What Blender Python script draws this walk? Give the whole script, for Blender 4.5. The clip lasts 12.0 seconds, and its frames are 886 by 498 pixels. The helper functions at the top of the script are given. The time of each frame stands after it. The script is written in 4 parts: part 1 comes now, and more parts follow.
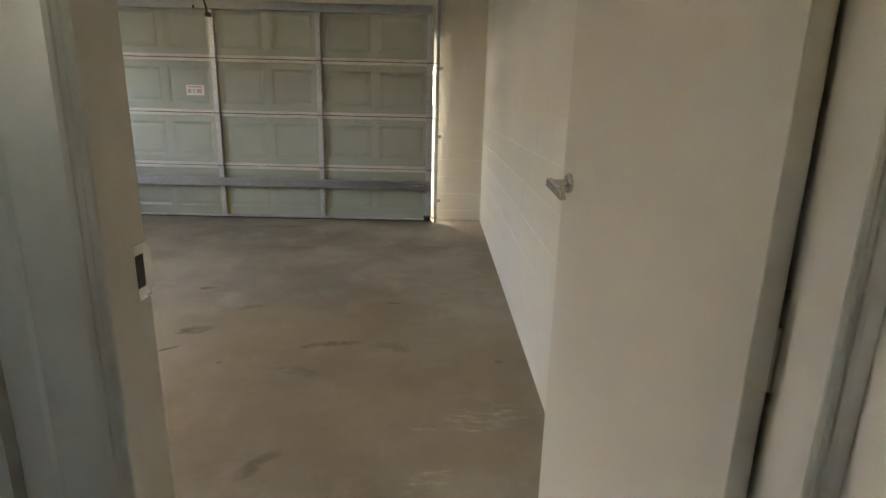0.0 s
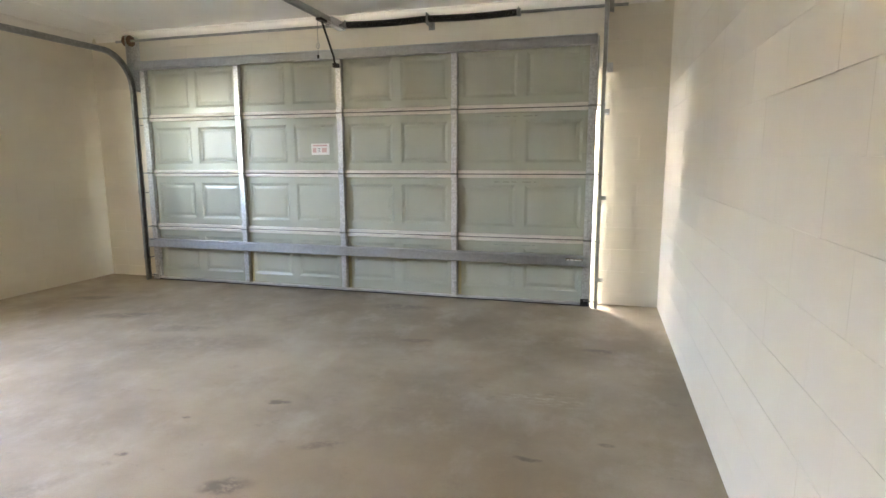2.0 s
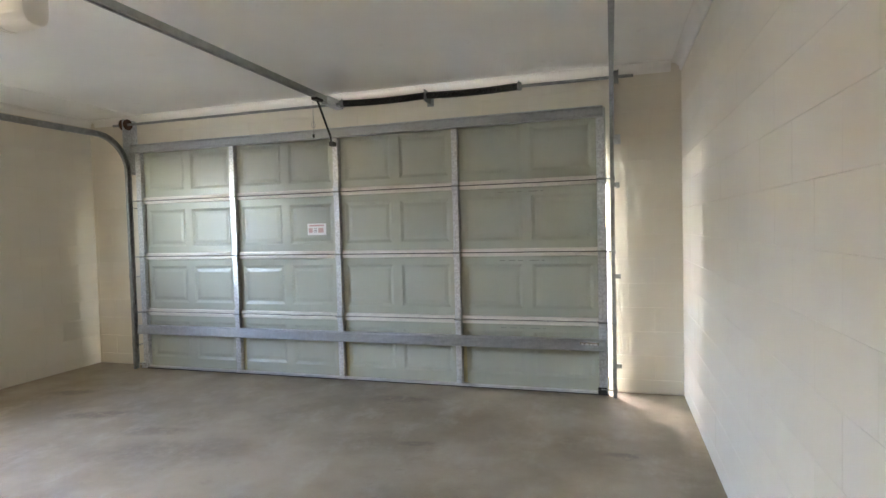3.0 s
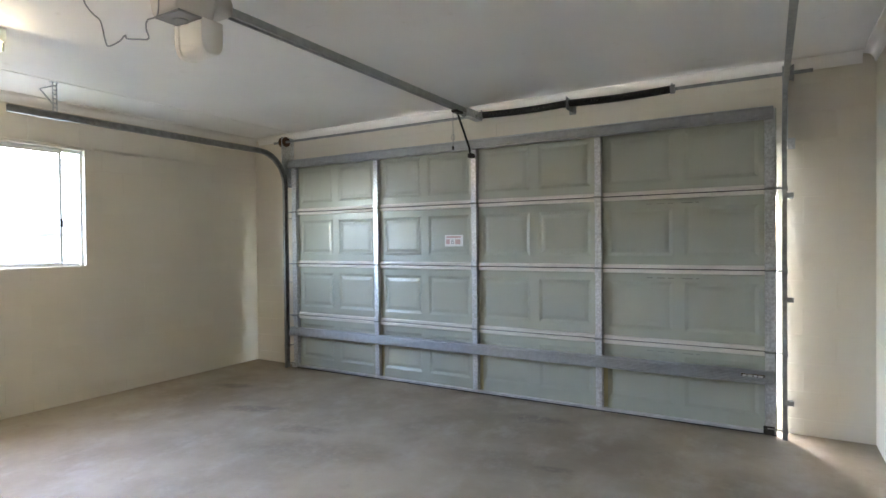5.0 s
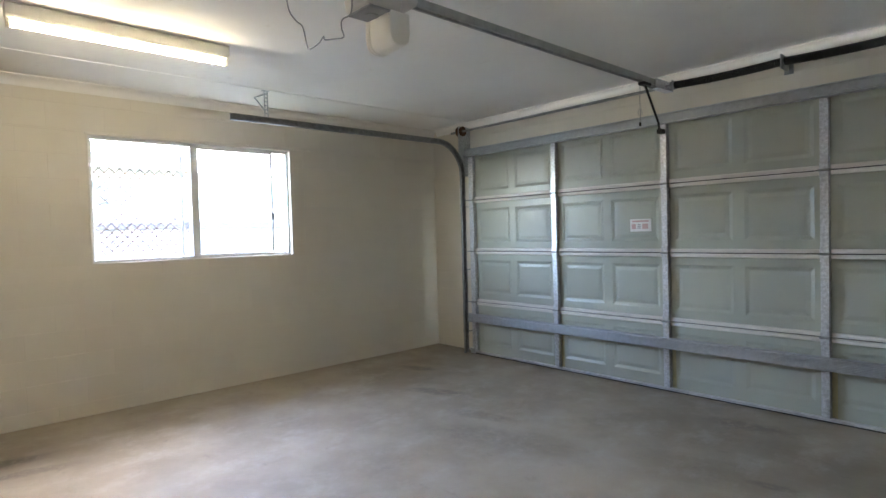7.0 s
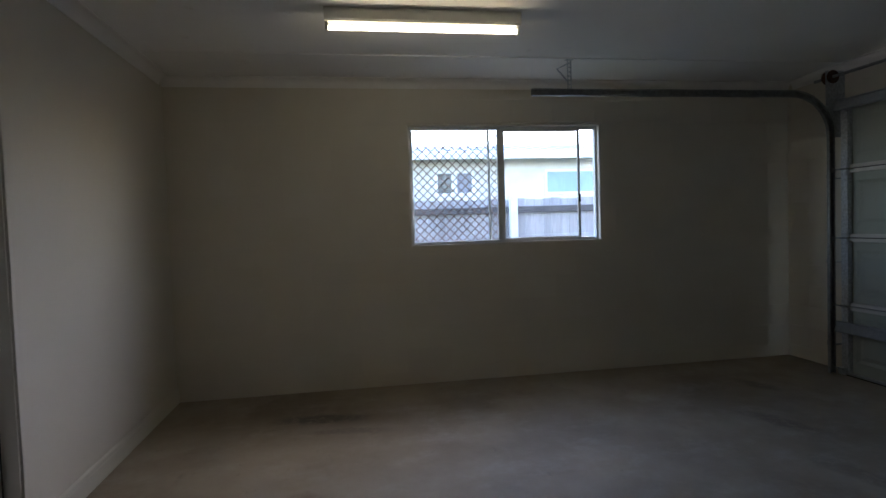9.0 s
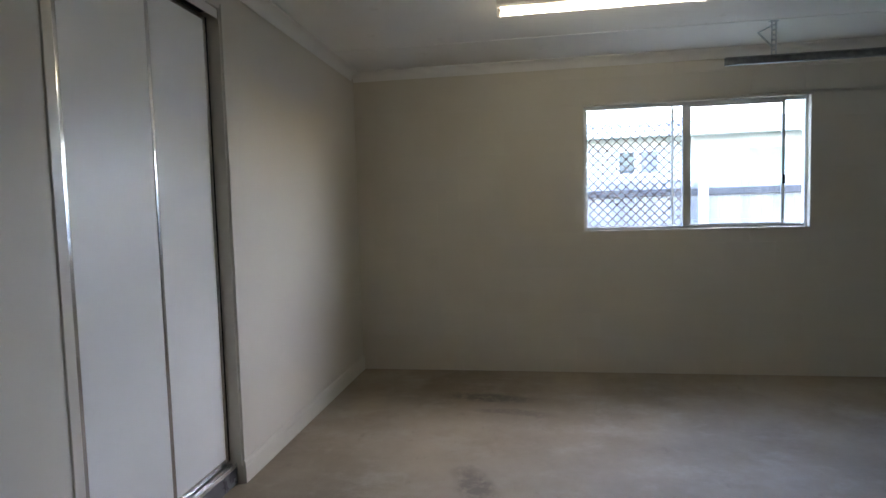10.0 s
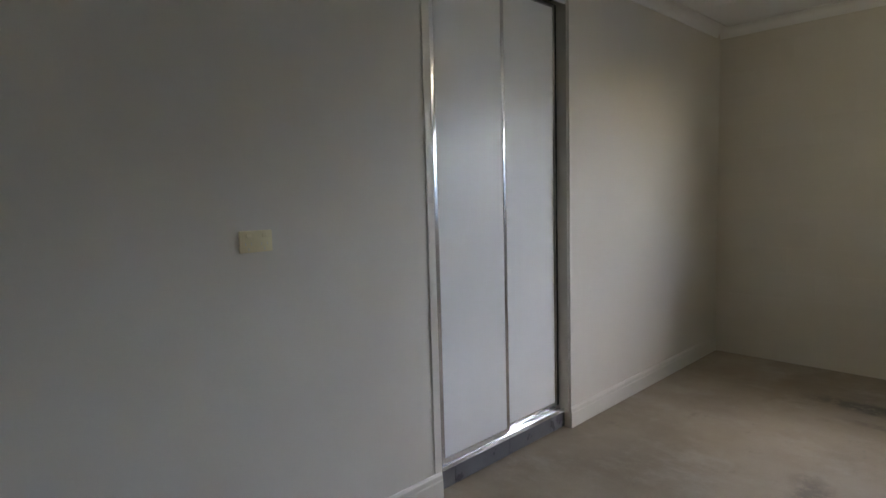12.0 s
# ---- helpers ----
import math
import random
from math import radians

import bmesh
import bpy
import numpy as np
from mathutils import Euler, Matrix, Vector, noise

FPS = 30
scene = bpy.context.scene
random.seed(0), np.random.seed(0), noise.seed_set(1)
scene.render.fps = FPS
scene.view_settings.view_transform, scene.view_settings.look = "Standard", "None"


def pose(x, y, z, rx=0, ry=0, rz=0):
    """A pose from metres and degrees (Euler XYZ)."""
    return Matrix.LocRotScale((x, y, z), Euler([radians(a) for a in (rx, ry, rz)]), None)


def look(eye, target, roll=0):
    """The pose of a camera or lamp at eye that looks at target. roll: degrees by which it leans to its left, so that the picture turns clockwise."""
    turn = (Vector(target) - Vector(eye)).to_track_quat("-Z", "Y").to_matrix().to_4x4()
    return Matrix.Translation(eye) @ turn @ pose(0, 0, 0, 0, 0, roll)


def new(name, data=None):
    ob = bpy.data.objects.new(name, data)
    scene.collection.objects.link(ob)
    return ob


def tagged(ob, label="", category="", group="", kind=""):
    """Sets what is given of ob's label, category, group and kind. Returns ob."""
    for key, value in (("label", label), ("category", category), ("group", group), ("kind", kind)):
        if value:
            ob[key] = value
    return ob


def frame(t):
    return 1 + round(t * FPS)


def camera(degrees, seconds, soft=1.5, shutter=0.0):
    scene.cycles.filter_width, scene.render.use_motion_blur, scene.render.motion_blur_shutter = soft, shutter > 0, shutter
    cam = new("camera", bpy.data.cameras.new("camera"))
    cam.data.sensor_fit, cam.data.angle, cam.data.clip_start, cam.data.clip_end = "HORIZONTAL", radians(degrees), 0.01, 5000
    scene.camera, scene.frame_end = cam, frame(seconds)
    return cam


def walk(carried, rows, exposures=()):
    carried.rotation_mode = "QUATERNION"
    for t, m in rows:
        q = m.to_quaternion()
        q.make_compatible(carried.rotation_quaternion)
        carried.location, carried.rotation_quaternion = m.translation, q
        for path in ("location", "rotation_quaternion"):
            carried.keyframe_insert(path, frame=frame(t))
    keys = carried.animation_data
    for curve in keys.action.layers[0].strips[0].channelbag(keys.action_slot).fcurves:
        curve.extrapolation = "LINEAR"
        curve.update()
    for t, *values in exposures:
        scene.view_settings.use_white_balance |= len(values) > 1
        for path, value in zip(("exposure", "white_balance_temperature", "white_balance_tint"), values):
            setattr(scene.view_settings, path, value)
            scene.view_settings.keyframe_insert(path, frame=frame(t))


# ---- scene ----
cam = camera(76.9, 12.0)
PATH = [
    (0, (0.099, 0.084, 1.367), (0.123, 2.017, 0.857), 1.4),
    (0.5, (0.167, 0.423, 1.356), (-0.118, 2.338, 0.851), 0.7),
    (1, (0.179, 0.814, 1.366), (-0.243, 2.71, 0.891), -1.4),
    (1.5, (0.154, 1.127, 1.356), (-0.346, 3.02, 0.946), -0.0),
    (2, (0.08, 1.446, 1.308), (-0.454, 3.348, 0.996), -0.2),
    (2.5, (0.067, 1.675, 1.365), (-0.45, 3.602, 1.228), -1.2),
    (4.5, (0.017, 1.909, 1.428), (-0.898, 3.688, 1.405), -0.8),
    (5, (-0.015, 1.896, 1.421), (-1.025, 3.622, 1.394), -0.6),
    (5.5, (-0.047, 1.889, 1.423), (-1.161, 3.55, 1.387), -0.8),
    (6, (-0.067, 1.891, 1.414), (-1.302, 3.463, 1.368), -0.9),
    (6.5, (-0.091, 1.909, 1.407), (-1.452, 3.374, 1.36), -1.1),
    (8.5, (-0.474, 2.23, 1.42), (-2.345, 2.933, 1.334), -2.5),
    (9, (-0.536, 2.367, 1.398), (-2.508, 2.69, 1.317), -1.9),
    (9.5, (-0.56, 2.367, 1.417), (-2.557, 2.406, 1.307), -1.9),
    (10, (-0.526, 2.43, 1.427), (-2.498, 2.122, 1.296), -1.6),
    (10.5, (-0.53, 2.553, 1.442), (-2.437, 1.969, 1.289), -2.0),
    (11, (-0.56, 2.665, 1.442), (-2.297, 1.683, 1.304), -1.5),
    (11.5, (-0.549, 2.714, 1.44), (-2.118, 1.486, 1.259), -1.7),
    (12, (-0.503, 2.722, 1.413), (-1.871, 1.276, 1.216), -1.6),
]
EXPOSURES = [
    (0.0, 5.85, 8500, 18), (0.5, 6.35, 8200, 18), (1.5, 6.8, 7900, 18), (2.5, 6.65, 7400, 18), (4.5, 6.35, 6800, 17), (6.5, 6.35, 6600, 17), (8.5, 3.8, 6500, 16),
    (9.0, 3.55, 6200, 17), (9.5, 3.9, 5900, 16), (10.0, 4.65, 6100, 16), (10.5, 5.0, 6100, 15), (11.0, 4.82, 6150, 15), (12.0, 4.62, 6250, 15),
]
walk(cam, [(t, look(eye, target, roll)) for t, eye, target, roll in PATH], EXPOSURES)

# ---- world, sun, exposure ----
world = bpy.data.worlds.new("world")
scene.world = world
world.use_nodes = True
wn = world.node_tree.nodes
sky = wn.new("ShaderNodeTexSky")
sky.sky_type = "NISHITA"
sky.sun_disc = False
sky.dust_density = 1.0
sky.sun_elevation, sky.sun_rotation = radians(39), radians(-36)
world.node_tree.links.new(sky.outputs[0], wn["Background"].inputs[0])
wn["Background"].inputs[1].default_value = 0.15

sun = new("sun", bpy.data.lights.new("sun", "SUN"))
sun.data.energy, sun.data.angle, sun.data.color = 0.12, radians(40), (0.72, 0.86, 1.0)
sun.matrix_world = look((-4.568, 6.287, 6.293), (0, 0, 0))

TUBE_GLOW = 0.95

skylight = new("window_skylight", bpy.data.lights.new("window_skylight", "AREA"))
skylight.data.shape, skylight.data.size, skylight.data.size_y = "RECTANGLE", 1.08, 1.80
skylight.data.cycles.is_portal = True
skylight.matrix_world = look((-5.595, 3.783, 1.761), (0, 3.783, 1.761))

# ---- plan ----
XW, XE = -5.445, 0.612          # inner faces of the side walls
YS, YN = 0.888, 6.65             # inner faces of the closet wall and the garage door wall
YD = 0.81                       # garage face of the doorway wall
H = 2.685                       # ceiling
COURSE, BLOCK, JOINT0 = 0.2, 0.4, 0.115


# ---- materials ----
def shader(name):
    m = bpy.data.materials.new(name)
    m.use_nodes = True
    nt = m.node_tree
    return m, nt, nt.nodes["Principled BSDF"], nt.nodes, nt.links


def mixer(nt, fac, a, b, blend="MIX"):
    n = nt.nodes.new("ShaderNodeMix")
    n.data_type, n.blend_type = "RGBA", blend
    for socket, value in ((n.inputs[0], fac), (n.inputs[6], a), (n.inputs[7], b)):
        if isinstance(value, (tuple, list)):
            socket.default_value = (*value[:3], 1)
        elif isinstance(value, (int, float)):
            socket.default_value = value
        else:
            nt.links.new(value, socket)
    return n.outputs[2]


def maths(nt, op, a, b=0.0, clamp=False):
    n = nt.nodes.new("ShaderNodeMath")
    n.operation, n.use_clamp = op, clamp
    for socket, value in zip(n.inputs, (a, b)):
        if isinstance(value, (int, float)):
            socket.default_value = value
        else:
            nt.links.new(value, socket)
    return n.outputs[0]


def ramp(nt, value, lo, hi):
    n = nt.nodes.new("ShaderNodeMapRange")
    n.inputs[1].default_value, n.inputs[2].default_value = lo, hi
    n.interpolation_type = "SMOOTHSTEP"
    nt.links.new(value, n.inputs[0])
    return n.outputs[0]


def noisy(nt, scale, detail=4.0, stretch=(1, 1, 1), rough=0.55):
    pos = nt.nodes.new("ShaderNodeNewGeometry").outputs["Position"]
    if tuple(stretch) != (1, 1, 1):
        mp = nt.nodes.new("ShaderNodeMapping")
        mp.inputs["Scale"].default_value = stretch
        nt.links.new(pos, mp.inputs[0])
        pos = mp.outputs[0]
    n = nt.nodes.new("ShaderNodeTexNoise")
    n.inputs["Scale"].default_value, n.inputs["Detail"].default_value, n.inputs["Roughness"].default_value = scale, detail, rough
    nt.links.new(pos, n.inputs["Vector"])
    return n.outputs["Fac"]


def relief(nt, bsdf, height, strength, distance):
    b = nt.nodes.new("ShaderNodeBump")
    b.inputs["Strength"].default_value, b.inputs["Distance"].default_value = strength, distance
    nt.links.new(height, b.inputs["Height"])
    nt.links.new(b.outputs[0], bsdf.inputs["Normal"])


def surface(name, color, rough, metal=0.0, vary=0.1, grain=90.0, bump=0.15, depth=0.001, blot=2.5, stretch=(1, 1, 1), wear=None):
    """A plain surface with blotches, fine grain and a little wear."""
    m, nt, bsdf, nodes, links = shader(name)
    dark = tuple(c * (1 - vary) for c in color)
    lite = tuple(min(1, c * (1 + vary)) for c in color)
    big = noisy(nt, blot, 5, stretch)
    fine = noisy(nt, grain, 3, stretch)
    col = mixer(nt, ramp(nt, big, 0.3, 0.7), dark, lite)
    col = mixer(nt, maths(nt, "MULTIPLY", ramp(nt, fine, 0.35, 0.75), 0.5), col, tuple(c * (1 - vary * 0.8) for c in color))
    if wear:
        col = mixer(nt, ramp(nt, noisy(nt, blot * 6, 6, stretch, 0.7), 0.62, 0.75), col, wear)
    links.new(col, bsdf.inputs["Base Color"])
    r = nodes.new("ShaderNodeMapRange")
    r.inputs[3].default_value, r.inputs[4].default_value = max(0.02, rough - 0.08), min(1, rough + 0.1)
    links.new(big, r.inputs[0])
    links.new(r.outputs[0], bsdf.inputs["Roughness"])
    bsdf.inputs["Metallic"].default_value = metal
    if bump:
        relief(nt, bsdf, fine, bump, depth)
    return m


def glow(name, color, strength):
    m, nt, bsdf, nodes, links = shader(name)
    bsdf.inputs["Base Color"].default_value = (*color, 1)
    bsdf.inputs["Emission Color"].default_value = (*color, 1)
    bsdf.inputs["Emission Strength"].default_value = strength
    return m


def glass(name, tint, rough=0.0):
    m, nt, bsdf, nodes, links = shader(name)
    bsdf.inputs["Base Color"].default_value = (*tint, 1)
    bsdf.inputs["Roughness"].default_value = rough
    bsdf.inputs["IOR"].default_value = 1.45
    bsdf.inputs["Transmission Weight"].default_value = 1.0
    return m


def block_paint():
    """Cream paint over concrete blocks: open grain, roller marks, a slight change from block to block."""
    m, nt, bsdf, nodes, links = shader("painted_block")
    info = nodes.new("ShaderNodeObjectInfo")
    base = mixer(nt, info.outputs["Random"], (0.665, 0.615, 0.52), (0.69, 0.64, 0.545))
    big = noisy(nt, 1.3, 5)
    col = mixer(nt, maths(nt, "MULTIPLY", ramp(nt, big, 0.35, 0.7), 0.5), base, (0.63, 0.575, 0.48))
    scuff = ramp(nt, noisy(nt, 9, 8, (1, 1, 0.5), 0.7), 0.66, 0.8)
    col = mixer(nt, maths(nt, "MULTIPLY", scuff, 0.35), col, (0.45, 0.40, 0.33))
    links.new(col, bsdf.inputs["Base Color"])
    bsdf.inputs["Roughness"].default_value = 0.55
    height = mixer(nt, 0.45, noisy(nt, 260, 4), noisy(nt, 70, 5))
    relief(nt, bsdf, height, 0.35, 0.0015)
    return m


# stains on the slab: x, y, half length, half width, turn in degrees, darkness
STAINS = (
    (-4.72, 2.10, 0.36, 0.11, 84, 1.0), (-4.42, 2.30, 0.30, 0.07, 80, 0.55), (-3.35, 2.12, 0.20, 0.10, 20, 0.75), (-1.965, 3.319, 0.032, 0.022, 0, 1.0),
    (-1.58, 3.996, 0.07, 0.025, 0, 0.9), (-1.394, 2.955, 0.07, 0.018, 50, 1.0), (-1.345, 3.23, 0.11, 0.05, 20, 0.9), (-1.12, 3.62, 0.11, 0.045, 25, 0.6),
    (-0.47, 3.07, 0.15, 0.035, 5, 0.9), (-0.179, 3.753, 0.06, 0.022, 0, 0.9), (-0.57, 1.95, 0.12, 0.04, 60, 0.7), (-1.60, 6.08, 0.30, 0.10, 5, 0.55),
    (-2.75, 4.70, 0.65, 0.20, 22, 0.28), (-3.85, 5.19, 0.30, 0.10, 20, 0.7), (-4.63, 5.64, 0.20, 0.09, 20, 0.7), (0.12, 5.30, 0.12, 0.05, 0, 0.7),
    (-1.94, 3.706, 0.025, 0.015, 0, 0.9), (0.153, 3.975, 0.04, 0.02, 0, 0.7), (0.453, 2.871, 0.025, 0.02, 0, 0.9), (-1.042, 2.803, 0.022, 0.012, 0, 0.9), (-0.60, 2.72, 0.05, 0.16, 80, 0.45), (-0.139, 3.03, 0.05, 0.12, 70, 0.5),
    (-1.173, 5.21, 0.14, 0.05, 5, 0.5), (-0.62, 3.02, 0.06, 0.025, 20, 0.7), (-3.10, 4.99, 0.28, 0.09, 15, 0.5), (-2.16, 2.89, 0.30, 0.05, 60, 0.35), (-1.95, 2.42, 0.30, 0.06, 55, 0.35),
)
# pale scuffs, small worn brown patches and broad brown tints: x, y, half length, half width, turn in degrees
PALE = ((0.15, 2.20, 0.20, 0.018, 0), (0.33, 2.32, 0.20, 0.10, 10), (0.09, 1.88, 0.12, 0.06, 40), (-4.10, 5.97, 0.07, 0.025, 10), (-0.2, 4.4, 0.25, 0.08, 0))
BROWN = ((0.25, 2.02, 0.28, 0.11, 5), (0.45, 2.20, 0.12, 0.10, 0), (-0.75, 3.4, 0.9, 0.5, 30), (-0.25, 2.7, 1.3, 0.8, 25))


def slab():
    """Steel-trowelled concrete: cloudy, pale and dark patches, dusty scuffs, oil stains."""
    m, nt, bsdf, nodes, links = shader("concrete_slab")
    pos = nodes.new("ShaderNodeNewGeometry").outputs["Position"]
    cloud = noisy(nt, 0.8, 6, rough=0.6)
    col = mixer(nt, ramp(nt, cloud, 0.32, 0.68), (0.232, 0.187, 0.132), (0.385, 0.319, 0.234))
    col = mixer(nt, maths(nt, "MULTIPLY", ramp(nt, noisy(nt, 3.2, 9, (1, 0.7, 1), 0.72), 0.47, 0.72), 0.55), col, (0.43, 0.375, 0.30))
    col = mixer(nt, maths(nt, "MULTIPLY", ramp(nt, noisy(nt, 5.0, 10, (1, 1.4, 1), 0.75), 0.57, 0.70), 0.45), col, (0.175, 0.145, 0.11))
    col = mixer(nt, maths(nt, "MULTIPLY", ramp(nt, noisy(nt, 140, 3), 0.45, 0.8), 0.25), col, (0.17, 0.15, 0.13))
    warp = nodes.new("ShaderNodeTexNoise")
    warp.inputs["Scale"].default_value, warp.inputs["Detail"].default_value = 7.0, 6.0
    links.new(pos, warp.inputs["Vector"])
    off = nodes.new("ShaderNodeVectorMath")
    off.operation = "MULTIPLY_ADD"
    links.new(warp.outputs["Color"], off.inputs[0])
    off.inputs[1].default_value, off.inputs[2].default_value = (0.12, 0.12, 0), (-0.06, -0.06, 0)
    moved = nodes.new("ShaderNodeVectorMath")
    links.new(pos, moved.inputs[0])
    links.new(off.outputs[0], moved.inputs[1])
    ragged = ramp(nt, noisy(nt, 16, 8, rough=0.7), 0.30, 0.55)
    streaks = ramp(nt, noisy(nt, 22, 8, (0.5, 1.6, 1), 0.75), 0.45, 0.68)

    def spot(x, y, a, b, turn, source):
        mp = nodes.new("ShaderNodeMapping")
        mp.vector_type = "TEXTURE"
        mp.inputs["Location"].default_value = (x, y, 0)
        mp.inputs["Rotation"].default_value = (0, 0, radians(turn))
        mp.inputs["Scale"].default_value = (a, b, 1)
        links.new(source, mp.inputs[0])
        ln = nodes.new("ShaderNodeVectorMath")
        ln.operation = "LENGTH"
        links.new(mp.outputs[0], ln.inputs[0])
        return ramp(nt, ln.outputs["Value"], 1.3, 0.45)

    for x, y, a, b, turn in BROWN:
        col = mixer(nt, maths(nt, "MULTIPLY", spot(x, y, a, b, turn, moved.outputs[0]), 0.40), col, (0.29, 0.205, 0.12))
    for x, y, a, b, turn in PALE:
        col = mixer(nt, maths(nt, "MULTIPLY", spot(x, y, a, b, turn, moved.outputs[0]), maths(nt, "MULTIPLY", streaks, 0.6)), col, (0.60, 0.53, 0.43))
    for x, y, a, b, turn, dark in STAINS:
        near = spot(x, y, a, b, turn, pos if a < 0.05 else moved.outputs[0])
        fac = maths(nt, "MULTIPLY", maths(nt, "MULTIPLY", near, dark * 0.72), ragged)
        col = mixer(nt, fac, col, (0.075, 0.062, 0.052))
    links.new(col, bsdf.inputs["Base Color"])
    r = nodes.new("ShaderNodeMapRange")
    r.inputs[3].default_value, r.inputs[4].default_value = 0.58, 0.80
    links.new(noisy(nt, 2.2, 6), r.inputs[0])
    links.new(r.outputs[0], bsdf.inputs["Roughness"])
    relief(nt, bsdf, mixer(nt, 0.4, noisy(nt, 45, 6), noisy(nt, 4, 5)), 0.25, 0.002)
    return m


PAINT_BLOCK = block_paint()
SLAB = slab()
PAINT_WALL = surface("cream_wall_paint", (0.64, 0.59, 0.505), 0.5, vary=0.03, grain=220, bump=0.08, depth=0.0006, blot=1.2)
PAINT_CEIL = surface("ceiling_white", (0.89, 0.88, 0.85), 0.75, vary=0.04, grain=160, bump=0.08, depth=0.0006, blot=0.9, wear=(0.80, 0.78, 0.74))
PAINT_TRIM = surface("trim_gloss_paint", (0.64, 0.60, 0.52), 0.3, vary=0.04, grain=120, bump=0.06, depth=0.0005, blot=4)
PAINT_LEAF = surface("door_leaf_paint", (0.60, 0.545, 0.445), 0.38, vary=0.03, grain=140, bump=0.1, depth=0.0005, blot=2.0)
CORNICE = surface("cornice_white", (0.80, 0.78, 0.74), 0.6, vary=0.03, grain=150, bump=0.05, depth=0.0004)
GALV = surface("galvanised_steel", (0.56, 0.58, 0.60), 0.34, 0.75, vary=0.22, grain=140, bump=0.02, depth=0.0002, blot=48, wear=(0.40, 0.41, 0.42))
TRACK = surface("track_steel", (0.30, 0.31, 0.31), 0.42, 0.7, vary=0.2, grain=150, bump=0.06, depth=0.0003, blot=25)
SKIN = surface("grey_green_door_enamel", (0.385, 0.400, 0.335), 0.31, vary=0.05, grain=200, bump=0.06, depth=0.0004, blot=1.4, wear=(0.355, 0.37, 0.32))
LIP = surface("lip_enamel", (0.66, 0.635, 0.575), 0.35, vary=0.05, grain=160, bump=0.06, depth=0.0004, blot=6, wear=(0.56, 0.53, 0.47))
STRUT = surface("strut_steel", (0.46, 0.48, 0.50), 0.34, 0.85, vary=0.08, grain=140, bump=0.02, depth=0.0002, blot=30)
GLUE = surface("yellowed_glue", (0.44, 0.40, 0.24), 0.5, vary=0.15, grain=90, blot=6)
MESH = surface("brown_screen_mesh", (0.15, 0.09, 0.075), 0.5, 0.2, vary=0.1, grain=120)
BLACK = surface("black_oiled_steel", (0.022, 0.021, 0.02), 0.45, 0.3, vary=0.3, grain=90, bump=0.1, depth=0.0004, blot=14)
RUST = surface("rusty_drum", (0.13, 0.075, 0.05), 0.7, 0.4, vary=0.35, grain=90, bump=0.3, depth=0.0008, blot=18)
RUBBER = surface("black_rubber", (0.03, 0.03, 0.03), 0.75, vary=0.2, grain=120)
SCUFF = surface("rubbed_enamel", (0.27, 0.28, 0.25), 0.6, vary=0.2, grain=160)
SEAL = surface("bottom_rail", (0.55, 0.55, 0.56), 0.4, 0.6, vary=0.15, grain=110, blot=12, wear=(0.32, 0.30, 0.27))
STEEL = surface("satin_chrome", (0.62, 0.60, 0.56), 0.24, 1.0, vary=0.06, grain=200, bump=0.04, depth=0.0002, blot=30)
CHROME = surface("bright_aluminium", (0.72, 0.72, 0.72), 0.16, 1.0, vary=0.05, grain=240, bump=0.02, depth=0.0002, blot=20)
WIN_ALU = surface("white_window_alu", (0.72, 0.72, 0.71), 0.35, vary=0.05, grain=160, bump=0.04, depth=0.0003, blot=8)
MELAMINE = surface("white_melamine", (0.76, 0.75, 0.72), 0.34, vary=0.025, grain=260, bump=0.05, depth=0.0003, blot=1.6)
# near-black colour that stands in for shade inside narrow gaps
SHADOW_GAP = surface("gap_shade_black", (0.03, 0.03, 0.03), 0.9, vary=0.2, grain=140)
TILE = surface("grey_glazed_tile", (0.115, 0.112, 0.118), 0.28, vary=0.12, grain=130, bump=0.05, depth=0.0004, blot=9)
GROUT = surface("pale_grout", (0.48, 0.46, 0.42), 0.85, vary=0.12, grain=160)
SOCKET = surface("ivory_plastic", (0.74, 0.65, 0.40), 0.35, vary=0.04, grain=200, bump=0.03, depth=0.0002)
RAIL_STEEL = surface("opener_rail_steel", (0.40, 0.415, 0.405), 0.4, 0.5, vary=0.1, grain=150, bump=0.04, depth=0.0003, blot=20)
PLASTIC = surface("opener_grey_plastic", (0.60, 0.575, 0.53), 0.45, vary=0.05, grain=180, bump=0.08, depth=0.0003)
PLASTIC_DARK = surface("opener_base_plastic", (0.26, 0.26, 0.27), 0.5, vary=0.06, grain=180)
DIFFUSER = surface("milky_lens", (0.90, 0.885, 0.83), 0.35, vary=0.03, grain=180, bump=0.05, depth=0.0004)
FITTING = surface("batten_enamel", (0.78, 0.76, 0.69), 0.35, vary=0.04, grain=180, bump=0.03, depth=0.0003)
TUBE = glow("lit_tube", (1.0, 0.90, 0.62), TUBE_GLOW)
PAPER = surface("label_paper", (0.80, 0.78, 0.76), 0.5, vary=0.03, grain=200)
INK_RED = surface("label_red", (0.60, 0.40, 0.37), 0.5, vary=0.05)
INK = surface("label_ink", (0.12, 0.10, 0.10), 0.5, vary=0.05)
PANE = glass("window_glass", (0.97, 0.99, 0.98))
FENCE = surface("weathered_paling", (0.37, 0.355, 0.365), 0.85, vary=0.3, grain=40, bump=0.5, depth=0.003, blot=3, stretch=(1, 1, 0.15), wear=(0.44, 0.40, 0.39))
FENCE_CAP = surface("dark_fence_rail", (0.11, 0.10, 0.10), 0.8, vary=0.25, grain=40)
RENDERED = surface("neighbour_render", (0.64, 0.625, 0.60), 0.8, vary=0.06, grain=60, bump=0.3, depth=0.003)
